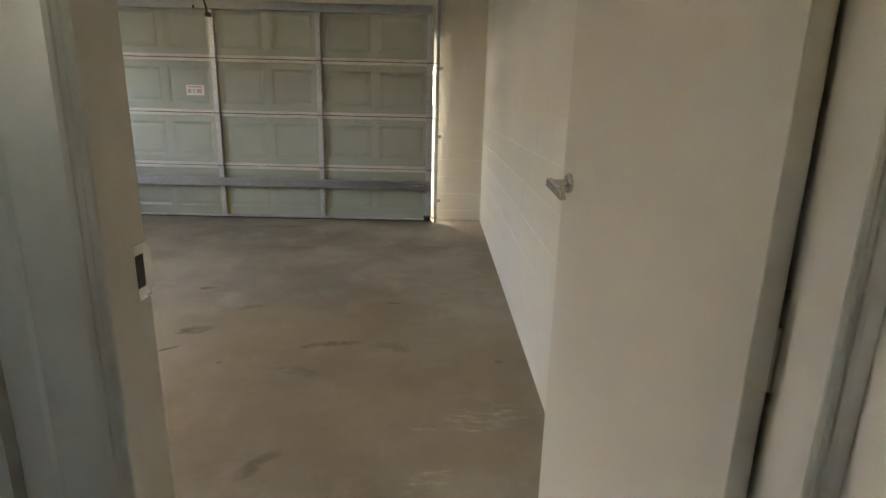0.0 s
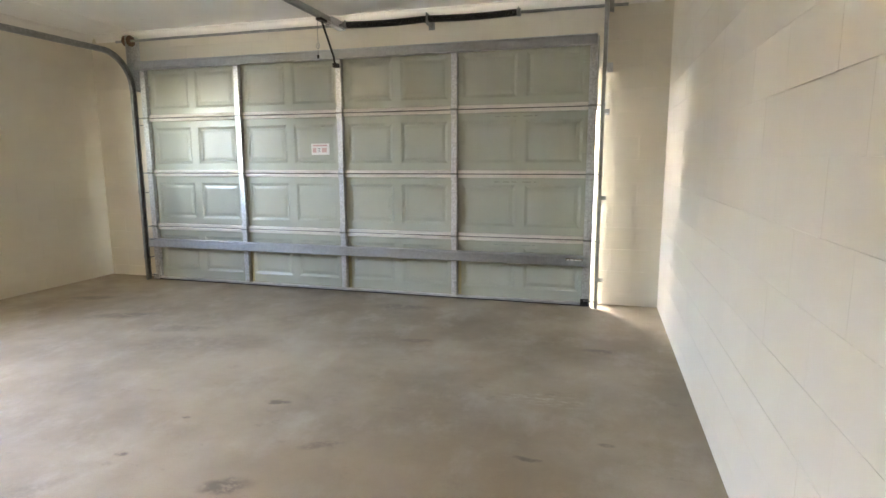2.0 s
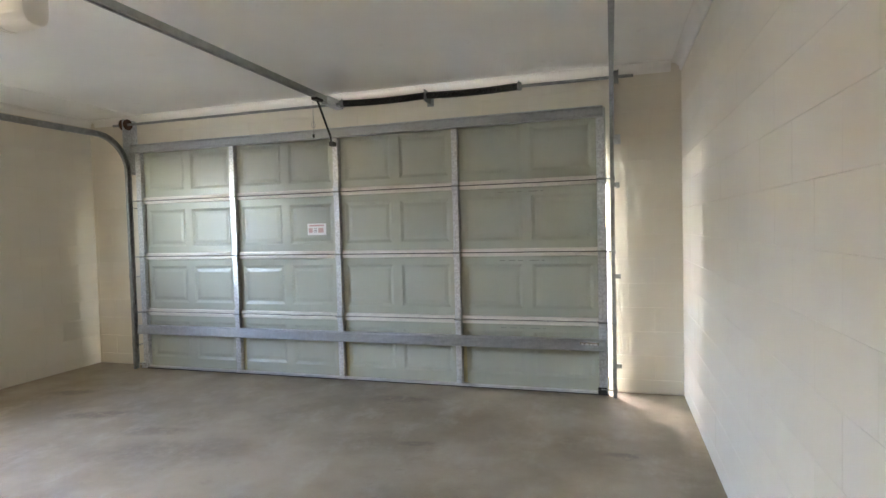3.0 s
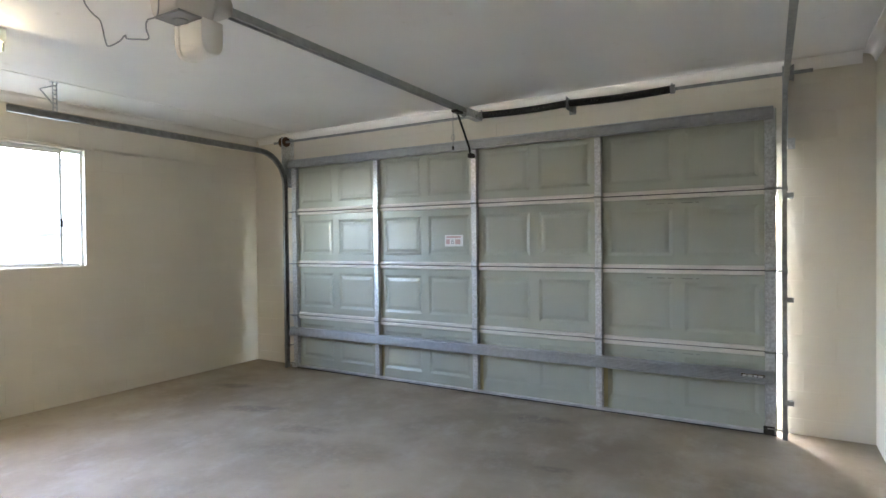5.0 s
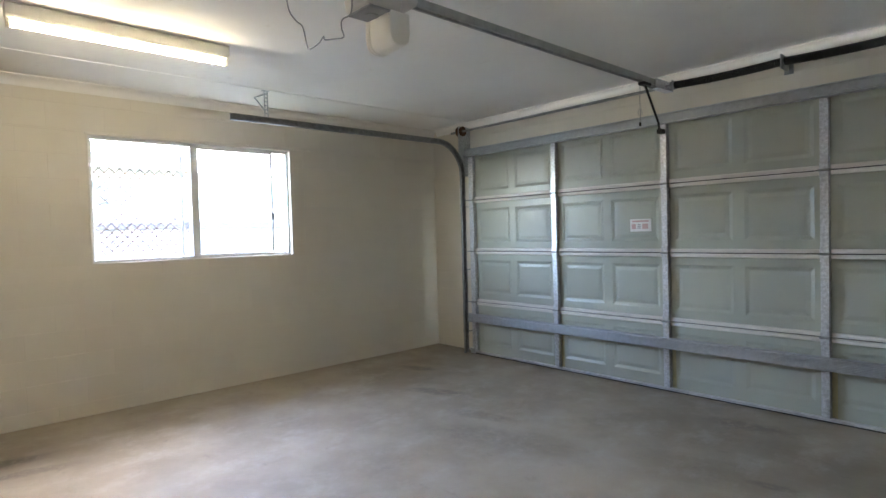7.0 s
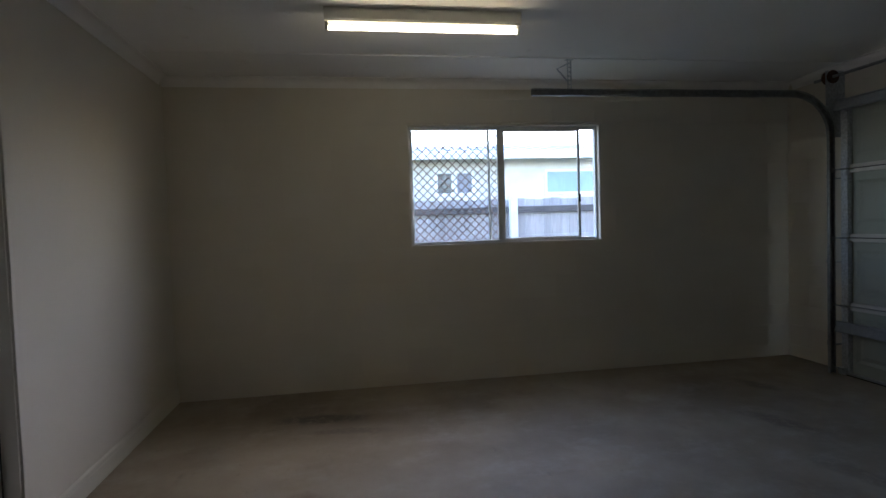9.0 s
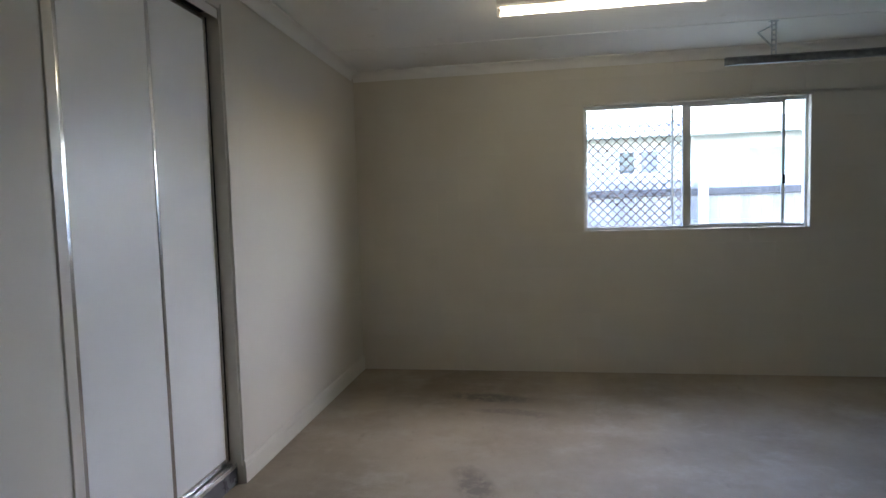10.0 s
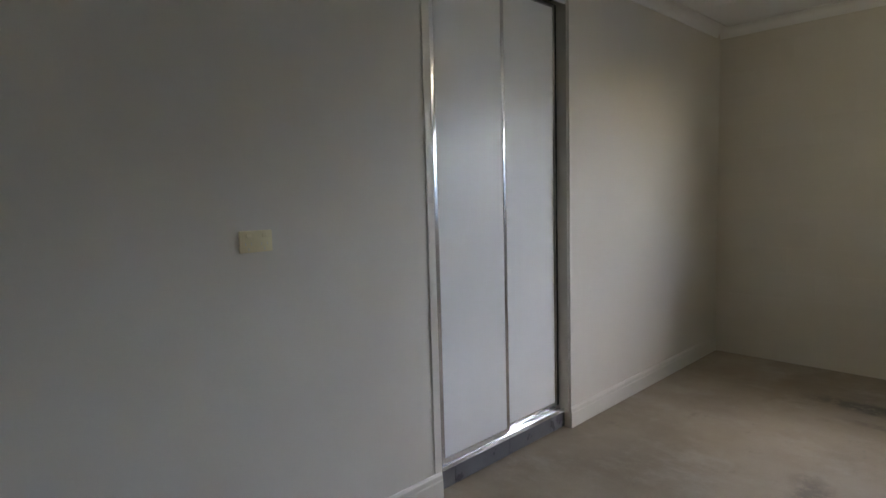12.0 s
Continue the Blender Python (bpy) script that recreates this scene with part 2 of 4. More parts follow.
FASCIA = surface("neighbour_fascia", (0.76, 0.76, 0.75), 0.5, vary=0.05)
SOFFIT = surface("neighbour_soffit", (0.46, 0.40, 0.28), 0.7, vary=0.08)
ROOF = surface("blue_grey_sheet_roof", (0.30, 0.36, 0.42), 0.45, vary=0.1, grain=60, blot=2)
DARK_GLASS = surface("dark_house_glass", (0.05, 0.06, 0.075), 0.06, vary=0.2, grain=20, bump=0)
GREY_BLIND = surface("grey_blind", (0.22, 0.22, 0.26), 0.5, vary=0.06, grain=60)
BLUE_BLIND = surface("pale_blue_blind", (0.27, 0.38, 0.42), 0.5, vary=0.06, grain=60)
LAWN = surface("lawn_grass", (0.085, 0.105, 0.045), 0.95, vary=0.25, grain=30, bump=0.8, depth=0.02, blot=1.2)
DRIVE = surface("driveway_concrete", (0.13, 0.125, 0.12), 0.8, vary=0.15, grain=40, bump=0.3, depth=0.003, blot=1)


# ---- mesh helpers ----
def box(bm, x0, x1, y0, y1, z0, z1, bevel=0.0, seg=1):
    made = bmesh.ops.create_cube(bm, size=1)["verts"]
    for v in made:
        v.co = Vector((x0 + (v.co.x + 0.5) * (x1 - x0), y0 + (v.co.y + 0.5) * (y1 - y0), z0 + (v.co.z + 0.5) * (z1 - z0)))
    if bevel:
        edges = {e for v in made for e in v.link_edges}
        bmesh.ops.bevel(bm, geom=list(edges), offset=bevel, segments=seg, affect="EDGES", profile=0.5)
    return bm


def boxed(*a, **k):
    return box(bmesh.new(), *a, **k)


def rod(bm, p0, p1, r, sides=14, r1=None):
    p0, p1 = Vector(p0), Vector(p1)
    d = p1 - p0
    m = Matrix.Translation((p0 + p1) / 2) @ d.to_track_quat("Z", "Y").to_matrix().to_4x4()
    bmesh.ops.create_cone(bm, cap_ends=True, segments=sides, radius1=r, radius2=r if r1 is None else r1, depth=d.length, matrix=m)
    return bm


def bar(bm, profile, axis, a, b):
    """Extrude a closed outline along x or y from a to b. The outline is (y, z) for x, (x, z) for y."""
    def at(p, s):
        return (s, p[0], p[1]) if axis == "x" else (p[0], s, p[1])
    low = [bm.verts.new(at(p, a)) for p in profile]
    high = [bm.verts.new(at(p, b)) for p in profile]
    n = len(profile)
    for i in range(n):
        bm.faces.new((low[i], low[(i + 1) % n], high[(i + 1) % n], high[i]))
    bm.faces.new(low[::-1])
    bm.faces.new(high)
    bmesh.ops.recalc_face_normals(bm, faces=bm.faces[:])
    return bm


def tube(bm, pts, r, sides=8):
    """A round tube along points."""
    pts = [Vector(p) for p in pts]
    rings = []
    side = Vector((0.31, 0.87, 0.38))
    for i, p in enumerate(pts):
        d = (pts[min(i + 1, len(pts) - 1)] - pts[max(i - 1, 0)]).normalized()
        u = d.cross(side).normalized()
        w = d.cross(u)
        rings.append([bm.verts.new(p + r * (math.cos(2 * math.pi * k / sides) * u + math.sin(2 * math.pi * k / sides) * w)) for k in range(sides)])
    for a, b in zip(rings, rings[1:]):
        for k in range(sides):
            bm.faces.new((a[k], a[(k + 1) % sides], b[(k + 1) % sides], b[k]))
    bm.faces.new(rings[0][::-1])
    bm.faces.new(rings[-1])
    bmesh.ops.recalc_face_normals(bm, faces=bm.faces[:])
    return bm


def soften(ob, angle=35):
    for p in ob.data.polygons:
        p.use_smooth = True
    ob.data.set_sharp_from_angle(angle=radians(angle))
    return ob


def solid(name, bm, material, label="", category="", kind="", group=""):
    """A top-level mesh in world coordinates."""
    me = bpy.data.meshes.new(name)
    bm.to_mesh(me)
    bm.free()
    me.materials.append(material)
    return tagged(new(name, me), label, category, group, kind)


def thing(name, at, label, category, group="", kind=""):
    ob = new(name)
    ob.empty_display_size = 0.1
    ob.location = at
    return tagged(ob, label, category, group, kind)


def home(ob):
    v = Vector(ob.location)
    while ob.parent:
        ob = ob.parent
        v += ob.location
    return v


def part(name, bm, material, parent, label="", local=False, smooth=False):
    """One mesh under a thing or a part; bm is in world coordinates unless local."""
    if not local:
        bmesh.ops.translate(bm, verts=bm.verts[:], vec=-home(parent))
    me = bpy.data.meshes.new(name)
    bm.to_mesh(me)
    bm.free()
    me.materials.append(material)
    ob = new(name, me)
    ob.parent = parent
    if label:
        ob["label"] = label
    return soften(ob) if smooth else ob


# ---- structure ----
floor = solid("floor", boxed(XW - 0.14, XE + 0.19, -2.2, YN + 0.19, -0.12, 0.0), SLAB, "stained grey-brown trowelled concrete garage slab", "floor", "structure")

ceiling_bm = boxed(XW - 0.14, XE + 0.19, -2.2, YN + 0.19, H, H + 0.03)
box(ceiling_bm, -4.775, -4.745, YS, YN, H - 0.005, H + 0.002, 0.0015)
ceiling = solid("ceiling", ceiling_bm, PAINT_CEIL, "white flat plasterboard ceiling with a cover strip", "ceiling", "structure")
# unseen slab keeps the sky out; eave lengths are set to shape the light
roof = solid("roof", boxed(XW - 0.95, XE + 0.6, -2.6, YN + 1.2, H + 0.06, H + 0.2), FASCIA, "unseen flat roof, eaves sized to shade window and door slit", "roof", "structure")

WY0, WY1, WZ0, WZ1 = 2.883, 4.682, 1.222, 2.300      # window opening
GX0, GX1, GZ1 = -4.41, 0.035, 2.10                   # garage door opening
BACK = 0.006                                         # the joints lie this far behind the block faces

bm = bmesh.new()
xo, xi = XW - 0.14, XW - BACK
box(bm, xo, xi, -2.2, WY0, -0.12, H)
box(bm, xo, xi, WY1, YN + 0.19, -0.12, H)
box(bm, xo, xi, WY0, WY1, -0.12, WZ0)
box(bm, xo, xi, WY0, WY1, WZ1, H)
wall_west = solid("wall_west", bm, PAINT_BLOCK, "cream painted concrete block wall with a window", "wall", "structure")

wall_east = solid("wall_east", boxed(XE + BACK, XE + 0.19, -2.2, YN + 0.19, -0.12, H), PAINT_BLOCK, "cream painted concrete block wall", "wall", "structure")

bm = bmesh.new()
box(bm, XW - BACK, GX0, YN + BACK, YN + 0.19, -0.12, H)
box(bm, GX1, XE + BACK, YN + BACK, YN + 0.19, -0.12, H)
box(bm, GX0, GX1, YN + BACK, YN + 0.19, GZ1, H)
wall_north = solid("wall_north", bm, PAINT_BLOCK, "cream painted block piers and lintel round the garage door", "wall", "structure")

CX0, CX1, CZ1 = -3.240, -2.188, 2.500                # wardrobe opening
DX0, DX1, DZ1 = -0.315, 0.612, 2.075                 # doorway, frame included
bm = bmesh.new()
box(bm, XW, CX0, YS - 0.11, YS, 0, H)
box(bm, CX1, -0.42, YS - 0.11, YS, 0, H)
box(bm, CX0, CX1, YS - 0.11, YS, CZ1, H)
wall_south = solid("wall_south", bm, PAINT_WALL, "smooth cream plastered wall with a built-in wardrobe", "wall", "structure")
bm = bmesh.new()
box(bm, -0.42, DX0, YD - 0.11, YD, 0, H)
box(bm, DX0, XE, YD - 0.11, YD, DZ1, H)
wall_door = solid("wall_doorway", bm, PAINT_WALL, "smooth cream plastered wall round the doorway", "wall", "structure")
bm = boxed(CX0 - 0.2, CX1 + 0.2, 0.22, 0.24, 0, H)
box(bm, CX0 - 0.2, CX0 - 0.18, 0.24, YS - 0.11, 0, H)
box(bm, CX1 + 0.18, CX1 + 0.2, 0.24, YS - 0.11, 0, H)
wall_closet = solid("wall_wardrobe", bm, PAINT_WALL, "plain walls inside the wardrobe", "wall", "structure")
bm = boxed(-1.3, -1.2, -2.2, YD - 0.11, 0, H)
# back wall leaves an unseen opening, added to let daylight onto the door frame
box(bm, -1.3, -0.80, -2.2, -2.1, 0, H)
box(bm, -0.50, XE, -2.2, -2.1, 0, H)
box(bm, -0.80, -0.50, -2.2, -2.1, 0, 1.5)
box(bm, -0.80, -0.50, -2.2, -2.1, 1.82, H)
box(bm, -1.2, -0.42, YD - 0.13, YD - 0.11, 0, H)
wall_hall = solid("wall_hall", bm, PAINT_WALL, "plain cream hall walls with an unseen opening added for daylight", "wall", "structure")


def cornice(name, axis, a, b, face, sign):
    """A coved cornice along a wall whose face is at that place; sign points into the room."""
    prof = [(face, H - 0.076), (face + sign * 0.008, H - 0.076), (face + sign * 0.010, H - 0.066)]
    for k in range(7):
        t = math.pi / 2 * k / 6
        prof.append((face + sign * (0.068 - 0.056 * math.cos(t)), H - 0.066 + 0.056 * math.sin(t)))
    prof += [(face + sign * 0.076, H - 0.008), (face + sign * 0.076, H), (face, H)]
    bm = bmesh.new()
    bar(bm, prof, axis, a, b)
    return soften(solid(name, bm, CORNICE, "white coved plaster cornice", "cornice", "structure"), 50)


cornice("cornice_west", "y", YS, YN, XW, 1)
cornice("cornice_east", "y", YD, YN, XE, -1)
cornice("cornice_north", "x", XW + 0.076, XE - 0.076, YN, -1)
cornice("cornice_south", "x", XW + 0.076, -0.42, YS, 1)


def skirting(name, a, b, face):
    prof = [(face, 0.0), (face + 0.014, 0.0), (face + 0.014, 0.085), (face + 0.011, 0.092), (face + 0.011, 0.112), (face + 0.004, 0.125), (face, 0.125)]
    bm = bmesh.new()
    bar(bm, prof, "x", a, b)
    return solid(name, bm, PAINT_TRIM, "cream painted moulded timber skirting board", "skirting", "structure")


skirting("baseboard_west", XW, CX0 - 0.002, YS)
skirting("baseboard_east", CX1 + 0.002, -0.43, YS)

# ---- doorway: frame, open leaf, handle ----
JL, JR = -0.291, 0.590            # rebate faces of the two jambs
frame_1 = solid("door_frame", boxed(DX0, JL, YD - 0.112, YD + 0.002, 0, DZ1, 0.002), PAINT_TRIM, "cream gloss painted timber door frame with stops", "door frame", "structure")
part("jamb", boxed(JR, XE, YD - 0.112, YD + 0.002, 0, DZ1, 0.002), PAINT_TRIM, frame_1)
part("head", boxed(JL, JR, YD - 0.112, YD + 0.002, 2.045, DZ1), PAINT_TRIM, frame_1)
part("stop", boxed(JL, JL + 0.011, YD - 0.112, YD - 0.046, 0, 2.045, 0.002), PAINT_TRIM, frame_1)
part("stop", boxed(JR - 0.011, JR, YD - 0.112, YD - 0.046, 0, 2.045, 0.002), PAINT_TRIM, frame_1)
for x0, x1, s in ((JL - 0.076, JL - 0.008, 1), (JR + 0.008, JR + 0.076, -1)):
    inner, outer = (x1, x0) if s > 0 else (x0, x1)
    y = YD - 0.111
    prof = [(outer, y), (outer, y - 0.018), (outer + s * 0.010, y - 0.020), (outer + s * 0.045, y - 0.014), (inner - s * 0.004, y - 0.010), (inner, y - 0.006), (inner, y)]
    bm = bmesh.new()
    low = [bm.verts.new((p[0], p[1], 0)) for p in prof]
    high = [bm.verts.new((p[0], p[1], 2.12)) for p in prof]
    n = len(prof)
    for i in range(n):
        bm.faces.new((low[i], low[(i + 1) % n], high[(i + 1) % n], high[i]))
    bm.faces.new(low), bm.faces.new(high)
    bmesh.ops.recalc_face_normals(bm, faces=bm.faces[:])
    part("architrave", bm, PAINT_TRIM, frame_1)
bm = boxed(JL, JL + 0.0015, YD - 0.038, YD + 0.001, 1.104, 1.178)
box(bm, JL - 0.006, JL + 0.0017, YD + 0.001, YD + 0.010, 1.112, 1.170, 0.0008)
strike = part("strike_plate", bm, STEEL, frame_1, "satin steel strike plate with a curled lip")
part("latch_hole", boxed(JL + 0.001, JL + 0.0022, YD - 0.030, YD - 0.012, 1.120, 1.164), BLACK, strike)

door_1 = thing("door", (0.586, YD + 0.006, 0), "cream flush timber door standing open against the block wall", "door", "", "structure")
door_1.rotation_euler = (0, 0, radians(6.0))
LEAF = 0.868
part("leaf", boxed(-0.038, 0, 0.0, LEAF, 0.012, 2.042, 0.0015), PAINT_LEAF, door_1, local=True)
part("latch_plate", boxed(-0.031, -0.007, LEAF - 0.001, LEAF + 0.0012, 1.098, 1.218, 0.0005), STEEL, door_1, "satin steel latch plate on the door edge", local=True)
RZ = 1.158
bm = bmesh.new()
rod(bm, (-0.038, LEAF - 0.060, RZ), (-0.046, LEAF - 0.060, RZ), 0.027, 32)
rod(bm, (-0.046, LEAF - 0.060, RZ), (-0.049, LEAF - 0.060, RZ), 0.027, 32, 0.023)
handle = part("handle", bm, STEEL, door_1, "satin chrome lever handle on a round rose", local=True, smooth=True)
bm = bmesh.new()
rod(bm, (-0.049, LEAF - 0.060, RZ), (-0.092, LEAF - 0.060, RZ), 0.0105, 20)
part("neck", bm, STEEL, handle, local=True, smooth=True)
bm = boxed(-0.103, -0.085, LEAF - 0.175, LEAF - 0.047, RZ - 0.012, RZ + 0.012, 0.004, 3)
for v in bm.verts:                                      # the lever sags a little
    v.co.z += 0.15 * (v.co.y - (LEAF - 0.060))
part("lever", bm, STEEL, handle, local=True, smooth=True)
for z in (0.22, 1.02, 1.82):
    bm = bmesh.new()
    rod(bm, (0.0035, -0.002, z - 0.05), (0.0035, -0.002, z + 0.05), 0.0055, 12)
    part("hinge", bm, STEEL, door_1, "steel butt hinge", local=True, smooth=True)

# ---- sectional garage door ----
GDX0, GDX1 = -4.72, 0.030                   # panel edges
STILE_X = (-4.66, -3.510, -2.377, -1.232, -0.012)
SEC_Z = (0.030, 0.604, 1.187, 1.771, 2.350)
SKY = 6.548                                 # inner face of the skins
g_door = thing("garage_door", (-2.35, SKY, 0.0), "closed grey-green steel sectional garage door with galvanised stiles", "garage door")


def embossed(z0, z1):
    """One door section: a sheet with pairs of pressed panels between the stiles."""
    bm = bmesh.new()
    rects = []
    mid, half = (z0 + z1) / 2, 0.190
    for a, b in zip(STILE_X, STILE_X[1:]):
        w = (b - a - 0.225) / 2
        rects += [(a + 0.070, a + 0.070 + w), (b - 0.070 - w, b - 0.070)]
    xs = [GDX0] + [x for r in rects for x in r] + [GDX1]
    zs = [z0, mid - half, mid + half, z1]
    grid = [[bm.verts.new((x, SKY, z)) for z in zs] for x in xs]
    for i in range(len(xs) - 1):
        for j in range(3):
            ring = [grid[i][j], grid[i + 1][j], grid[i + 1][j + 1], grid[i][j + 1]]
            if j == 1 and i % 2 == 1:
                for inset, dy in ((0.004, 0.0015), (0.024, 0.0085), (0.032, 0.0090), (0.060, 0.0050)):
                    nxt = []
                    for x, z in ((xs[i] + inset, zs[1] + inset), (xs[i + 1] - inset, zs[1] + inset), (xs[i + 1] - inset, zs[2] - inset), (xs[i] + inset, zs[2] - inset)):
                        nxt.append(bm.verts.new((x, SKY + dy, z)))
                    for k in range(4):
                        bm.faces.new((ring[k], ring[(k + 1) % 4], nxt[(k + 1) % 4], nxt[k]))
                    ring = nxt
            bm.faces.new(ring)
    box(bm, GDX0, GDX1, SKY + 0.0125, SKY + 0.030, z0, z1)
    bmesh.ops.recalc_face_normals(bm, faces=bm.faces[:])
    return bm


for k in range(4):
    section = part("section", embossed(SEC_Z[k], SEC_Z[k + 1]), SKIN, g_door, "grey-green pressed steel section")
    for i, x in enumerate(STILE_X):
        w = 0.025 if 0 < i < 4 else 0.031
        z0, z1 = SEC_Z[k] + 0.008, SEC_Z[k + 1] - 0.008
        prof = [(x - w - 0.002, SKY - 0.002), (x - w, SKY - 0.046), (x + w, SKY - 0.046), (x + w + 0.002, SKY - 0.002)]
        bm = bmesh.new()
        low = [bm.verts.new((p[0], p[1], z0)) for p in prof]
        high = [bm.verts.new((p[0], p[1], z1)) for p in prof]
        for q in range(4):
            bm.faces.new((low[q], low[(q + 1) % 4], high[(q + 1) % 4], high[q]))
        bm.faces.new(low), bm.faces.new(high)
        bmesh.ops.recalc_face_normals(bm, faces=bm.faces[:])
        for q in range(5):                                  # screw heads up the stile
            z = z0 + 0.05 + q * (z1 - z0 - 0.1) / 4
            rod(bm, (x + 0.013 * (-1) ** q, SKY - 0.046, z), (x + 0.013 * (-1) ** q, SKY - 0.050, z), 0.006, 6)
        part("stile", bm, GALV, section, "spangled galvanised steel stile")
for k in (1, 2, 3):
    # hidden strip added behind each joint to stop daylight leaking in
    part("joint_light_block", boxed(GDX0, GDX1, SKY + 0.031, SKY + 0.036, SEC_Z[k] - 0.03, SEC_Z[k] + 0.03), RUBBER, g_door)
    for a, b in zip(STILE_X, STILE_X[1:]):
        # dark backing puts the shade between the two lips into colour
        part("groove_shade", boxed(a + 0.034, b - 0.034, SKY - 0.006, SKY - 0.0012, SEC_Z[k] - 0.0038, SEC_Z[k] + 0.0038), SHADOW_GAP, g_door)
        for lo, hi in ((0.004, 0.034), (-0.034, -0.004)):
            part("section_lip", boxed(a + 0.034, b - 0.034, SKY - 0.030, SKY - 0.001, SEC_Z[k] + lo, SEC_Z[k] + hi, 0.005, 2), LIP, g_door, "beige rolled edge of a section", smooth=True)
    for x in STILE_X:
        bm = boxed(x - 0.027, x + 0.027, SKY - 0.053, SKY - 0.0465, SEC_Z[k] + 0.006, SEC_Z[k] + 0.055, 0.001)
        box(bm, x - 0.027, x + 0.027, SKY - 0.053, SKY - 0.0465, SEC_Z[k] - 0.055, SEC_Z[k] - 0.006, 0.001)
        for dx in (-0.018, 0.018):
            for dz in (-0.034, 0.034):
                rod(bm, (x + dx, SKY - 0.053, SEC_Z[k] + dz), (x + dx, SKY - 0.057, SEC_Z[k] + dz), 0.0055, 6)
        hinge = part("hinge", bm, GALV, g_door, "galvanised door hinge with bolts")
        bm = bmesh.new()
        rod(bm, (x - 0.034, SKY - 0.053, SEC_Z[k]), (x + 0.034, SKY - 0.053, SEC_Z[k]), 0.0085, 10)
        part("knuckle", bm, TRACK, hinge, "dark hinge pin", smooth=True)
for k in (0, 1, 2, 3):
    for x, s in ((GDX0, -1), (GDX1, 1)):
        bm = bmesh.new()
        z = SEC_Z[k] + 0.03 if k == 0 else SEC_Z[k]
        rod(bm, (x - s * 0.06, SKY - 0.058, z), (x + s * 0.045, SKY - 0.058, z), 0.0055, 8)
        rod(bm, (x + s * 0.045, SKY - 0.058, z), (x + s * 0.066, SKY - 0.058, z), 0.021, 14)
        part("roller", bm, TRACK, g_door, "steel guide roller", smooth=True)


def strut(z0, z1):
    """A ribbed galvanised stiffener across the door."""
    y, h = SKY - 0.052, z1 - z0
    prof = [(y, z0 - 0.004), (y - 0.050, z0 - 0.004), (y - 0.053, z0 - 0.001), (y - 0.053, z0 + 0.006)]
    for k in range(6):                                  # fine rolled ribs down the sloping face
        u = k / 6
        zc = z0 + 0.008 + u * (h - 0.026)
        prof += [(y - 0.050 + 0.022 * u, zc), (y - 0.045 + 0.022 * u, zc + 0.003), (y - 0.045 + 0.022 * u, zc + 0.006), (y - 0.048 + 0.022 * u, zc + 0.009)]
    prof += [(y - 0.026, z1 - 0.014), (y - 0.038, z1 - 0.008), (y - 0.038, z1 - 0.001), (y - 0.035, z1), (y, z1)]
    bm = bmesh.new()
    bar(bm, prof, "x", GDX0 + 0.01, GDX1 - 0.02)
    return bm


low_strut = part("strut", strut(0.385, 0.472), STRUT, g_door, "galvanised steel reinforcing strut")
part("strut", strut(2.268, 2.352), STRUT, g_door, "galvanised steel reinforcing strut")
bm = boxed(-0.195, -0.045, SKY - 0.0870, SKY - 0.0815, 0.412, 0.446)
plate = part("maker_plate", bm, CHROME, low_strut, "small silver plate with unreadable marks")
for k, (a, w) in enumerate(((0.012, 0.022), (0.042, 0.030), (0.082, 0.018), (0.108, 0.030))):
    part("mark", boxed(-0.195 + a, -0.195 + a + w, SKY - 0.0880, SKY - 0.0868, 0.418 + 0.004 * (k % 2), 0.438), PAPER, low_strut)
bm = boxed(GDX0 + 0.002, GDX1 - 0.002, SKY - 0.030, SKY + 0.020, 0.012, 0.032, 0.003)
part("bottom_rail", bm, SEAL, g_door, "scuffed metal rail along the door's foot")
part("bottom_seal", boxed(GDX0 + 0.002, GDX1 - 0.002, SKY - 0.020, SKY + 0.018, 0.0, 0.012, 0.004, 2), RUBBER, g_door, "black rubber floor seal")
for x in (GDX0 + 0.045, GDX1 - 0.05):
    bm = boxed(x - 0.035, x + 0.035, SKY - 0.060, SKY - 0.050, 0.012, 0.075, 0.002)
    rod(bm, (x - 0.02, SKY - 0.060, 0.05), (x - 0.02, SKY - 0.072, 0.05), 0.010, 8)
    part("cable_bracket", bm, BLACK if x > -1 else GALV, g_door, "bottom cable bracket")
sticker = part("warning_label", boxed(-2.715, -2.518, SKY - 0.0012, SKY + 0.0035, 1.372, 1.482), PAPER, g_door, "white safety sticker with red print")
for x0, x1, z0, z1, mt in ((-2.70, -2.66, 1.395, 1.440, INK_RED), (-2.60, -2.545, 1.395, 1.440, INK_RED), (-2.695, -2.54, 1.455, 1.470, INK_RED), (-2.645, -2.615, 1.400, 1.405, INK), (-2.645, -2.615, 1.415, 1.420, INK),
                           (-2.645, -2.615, 1.430, 1.435, INK)):
    part("print", boxed(x0, x1, SKY - 0.0022, SKY - 0.0008, z0, z1), mt, sticker)
for x in STILE_X[1:4]:                                # yellowed glue beside the stiles
    part("glue_line", boxed(x + 0.030, x + 0.062, SKY - 0.0008, SKY + 0.0006, 0.04, 0.375), GLUE, g_door, "yellowed glue line on the enamel")
for z in (1.115, 1.700, 0.535):                       # scuff marks on the last bay
    bm = bmesh.new()
    for x in (-0.86, -0.78, -0.70, -0.60, -0.50):
        box(bm, x, x + 0.05 + 0.03 * math.sin(x * 40), SKY - 0.0008, SKY + 0.0006, z - 0.003, z + 0.004)
    part("scuff", bm, SCUFF, g_door, "dark rubbed marks on the enamel")


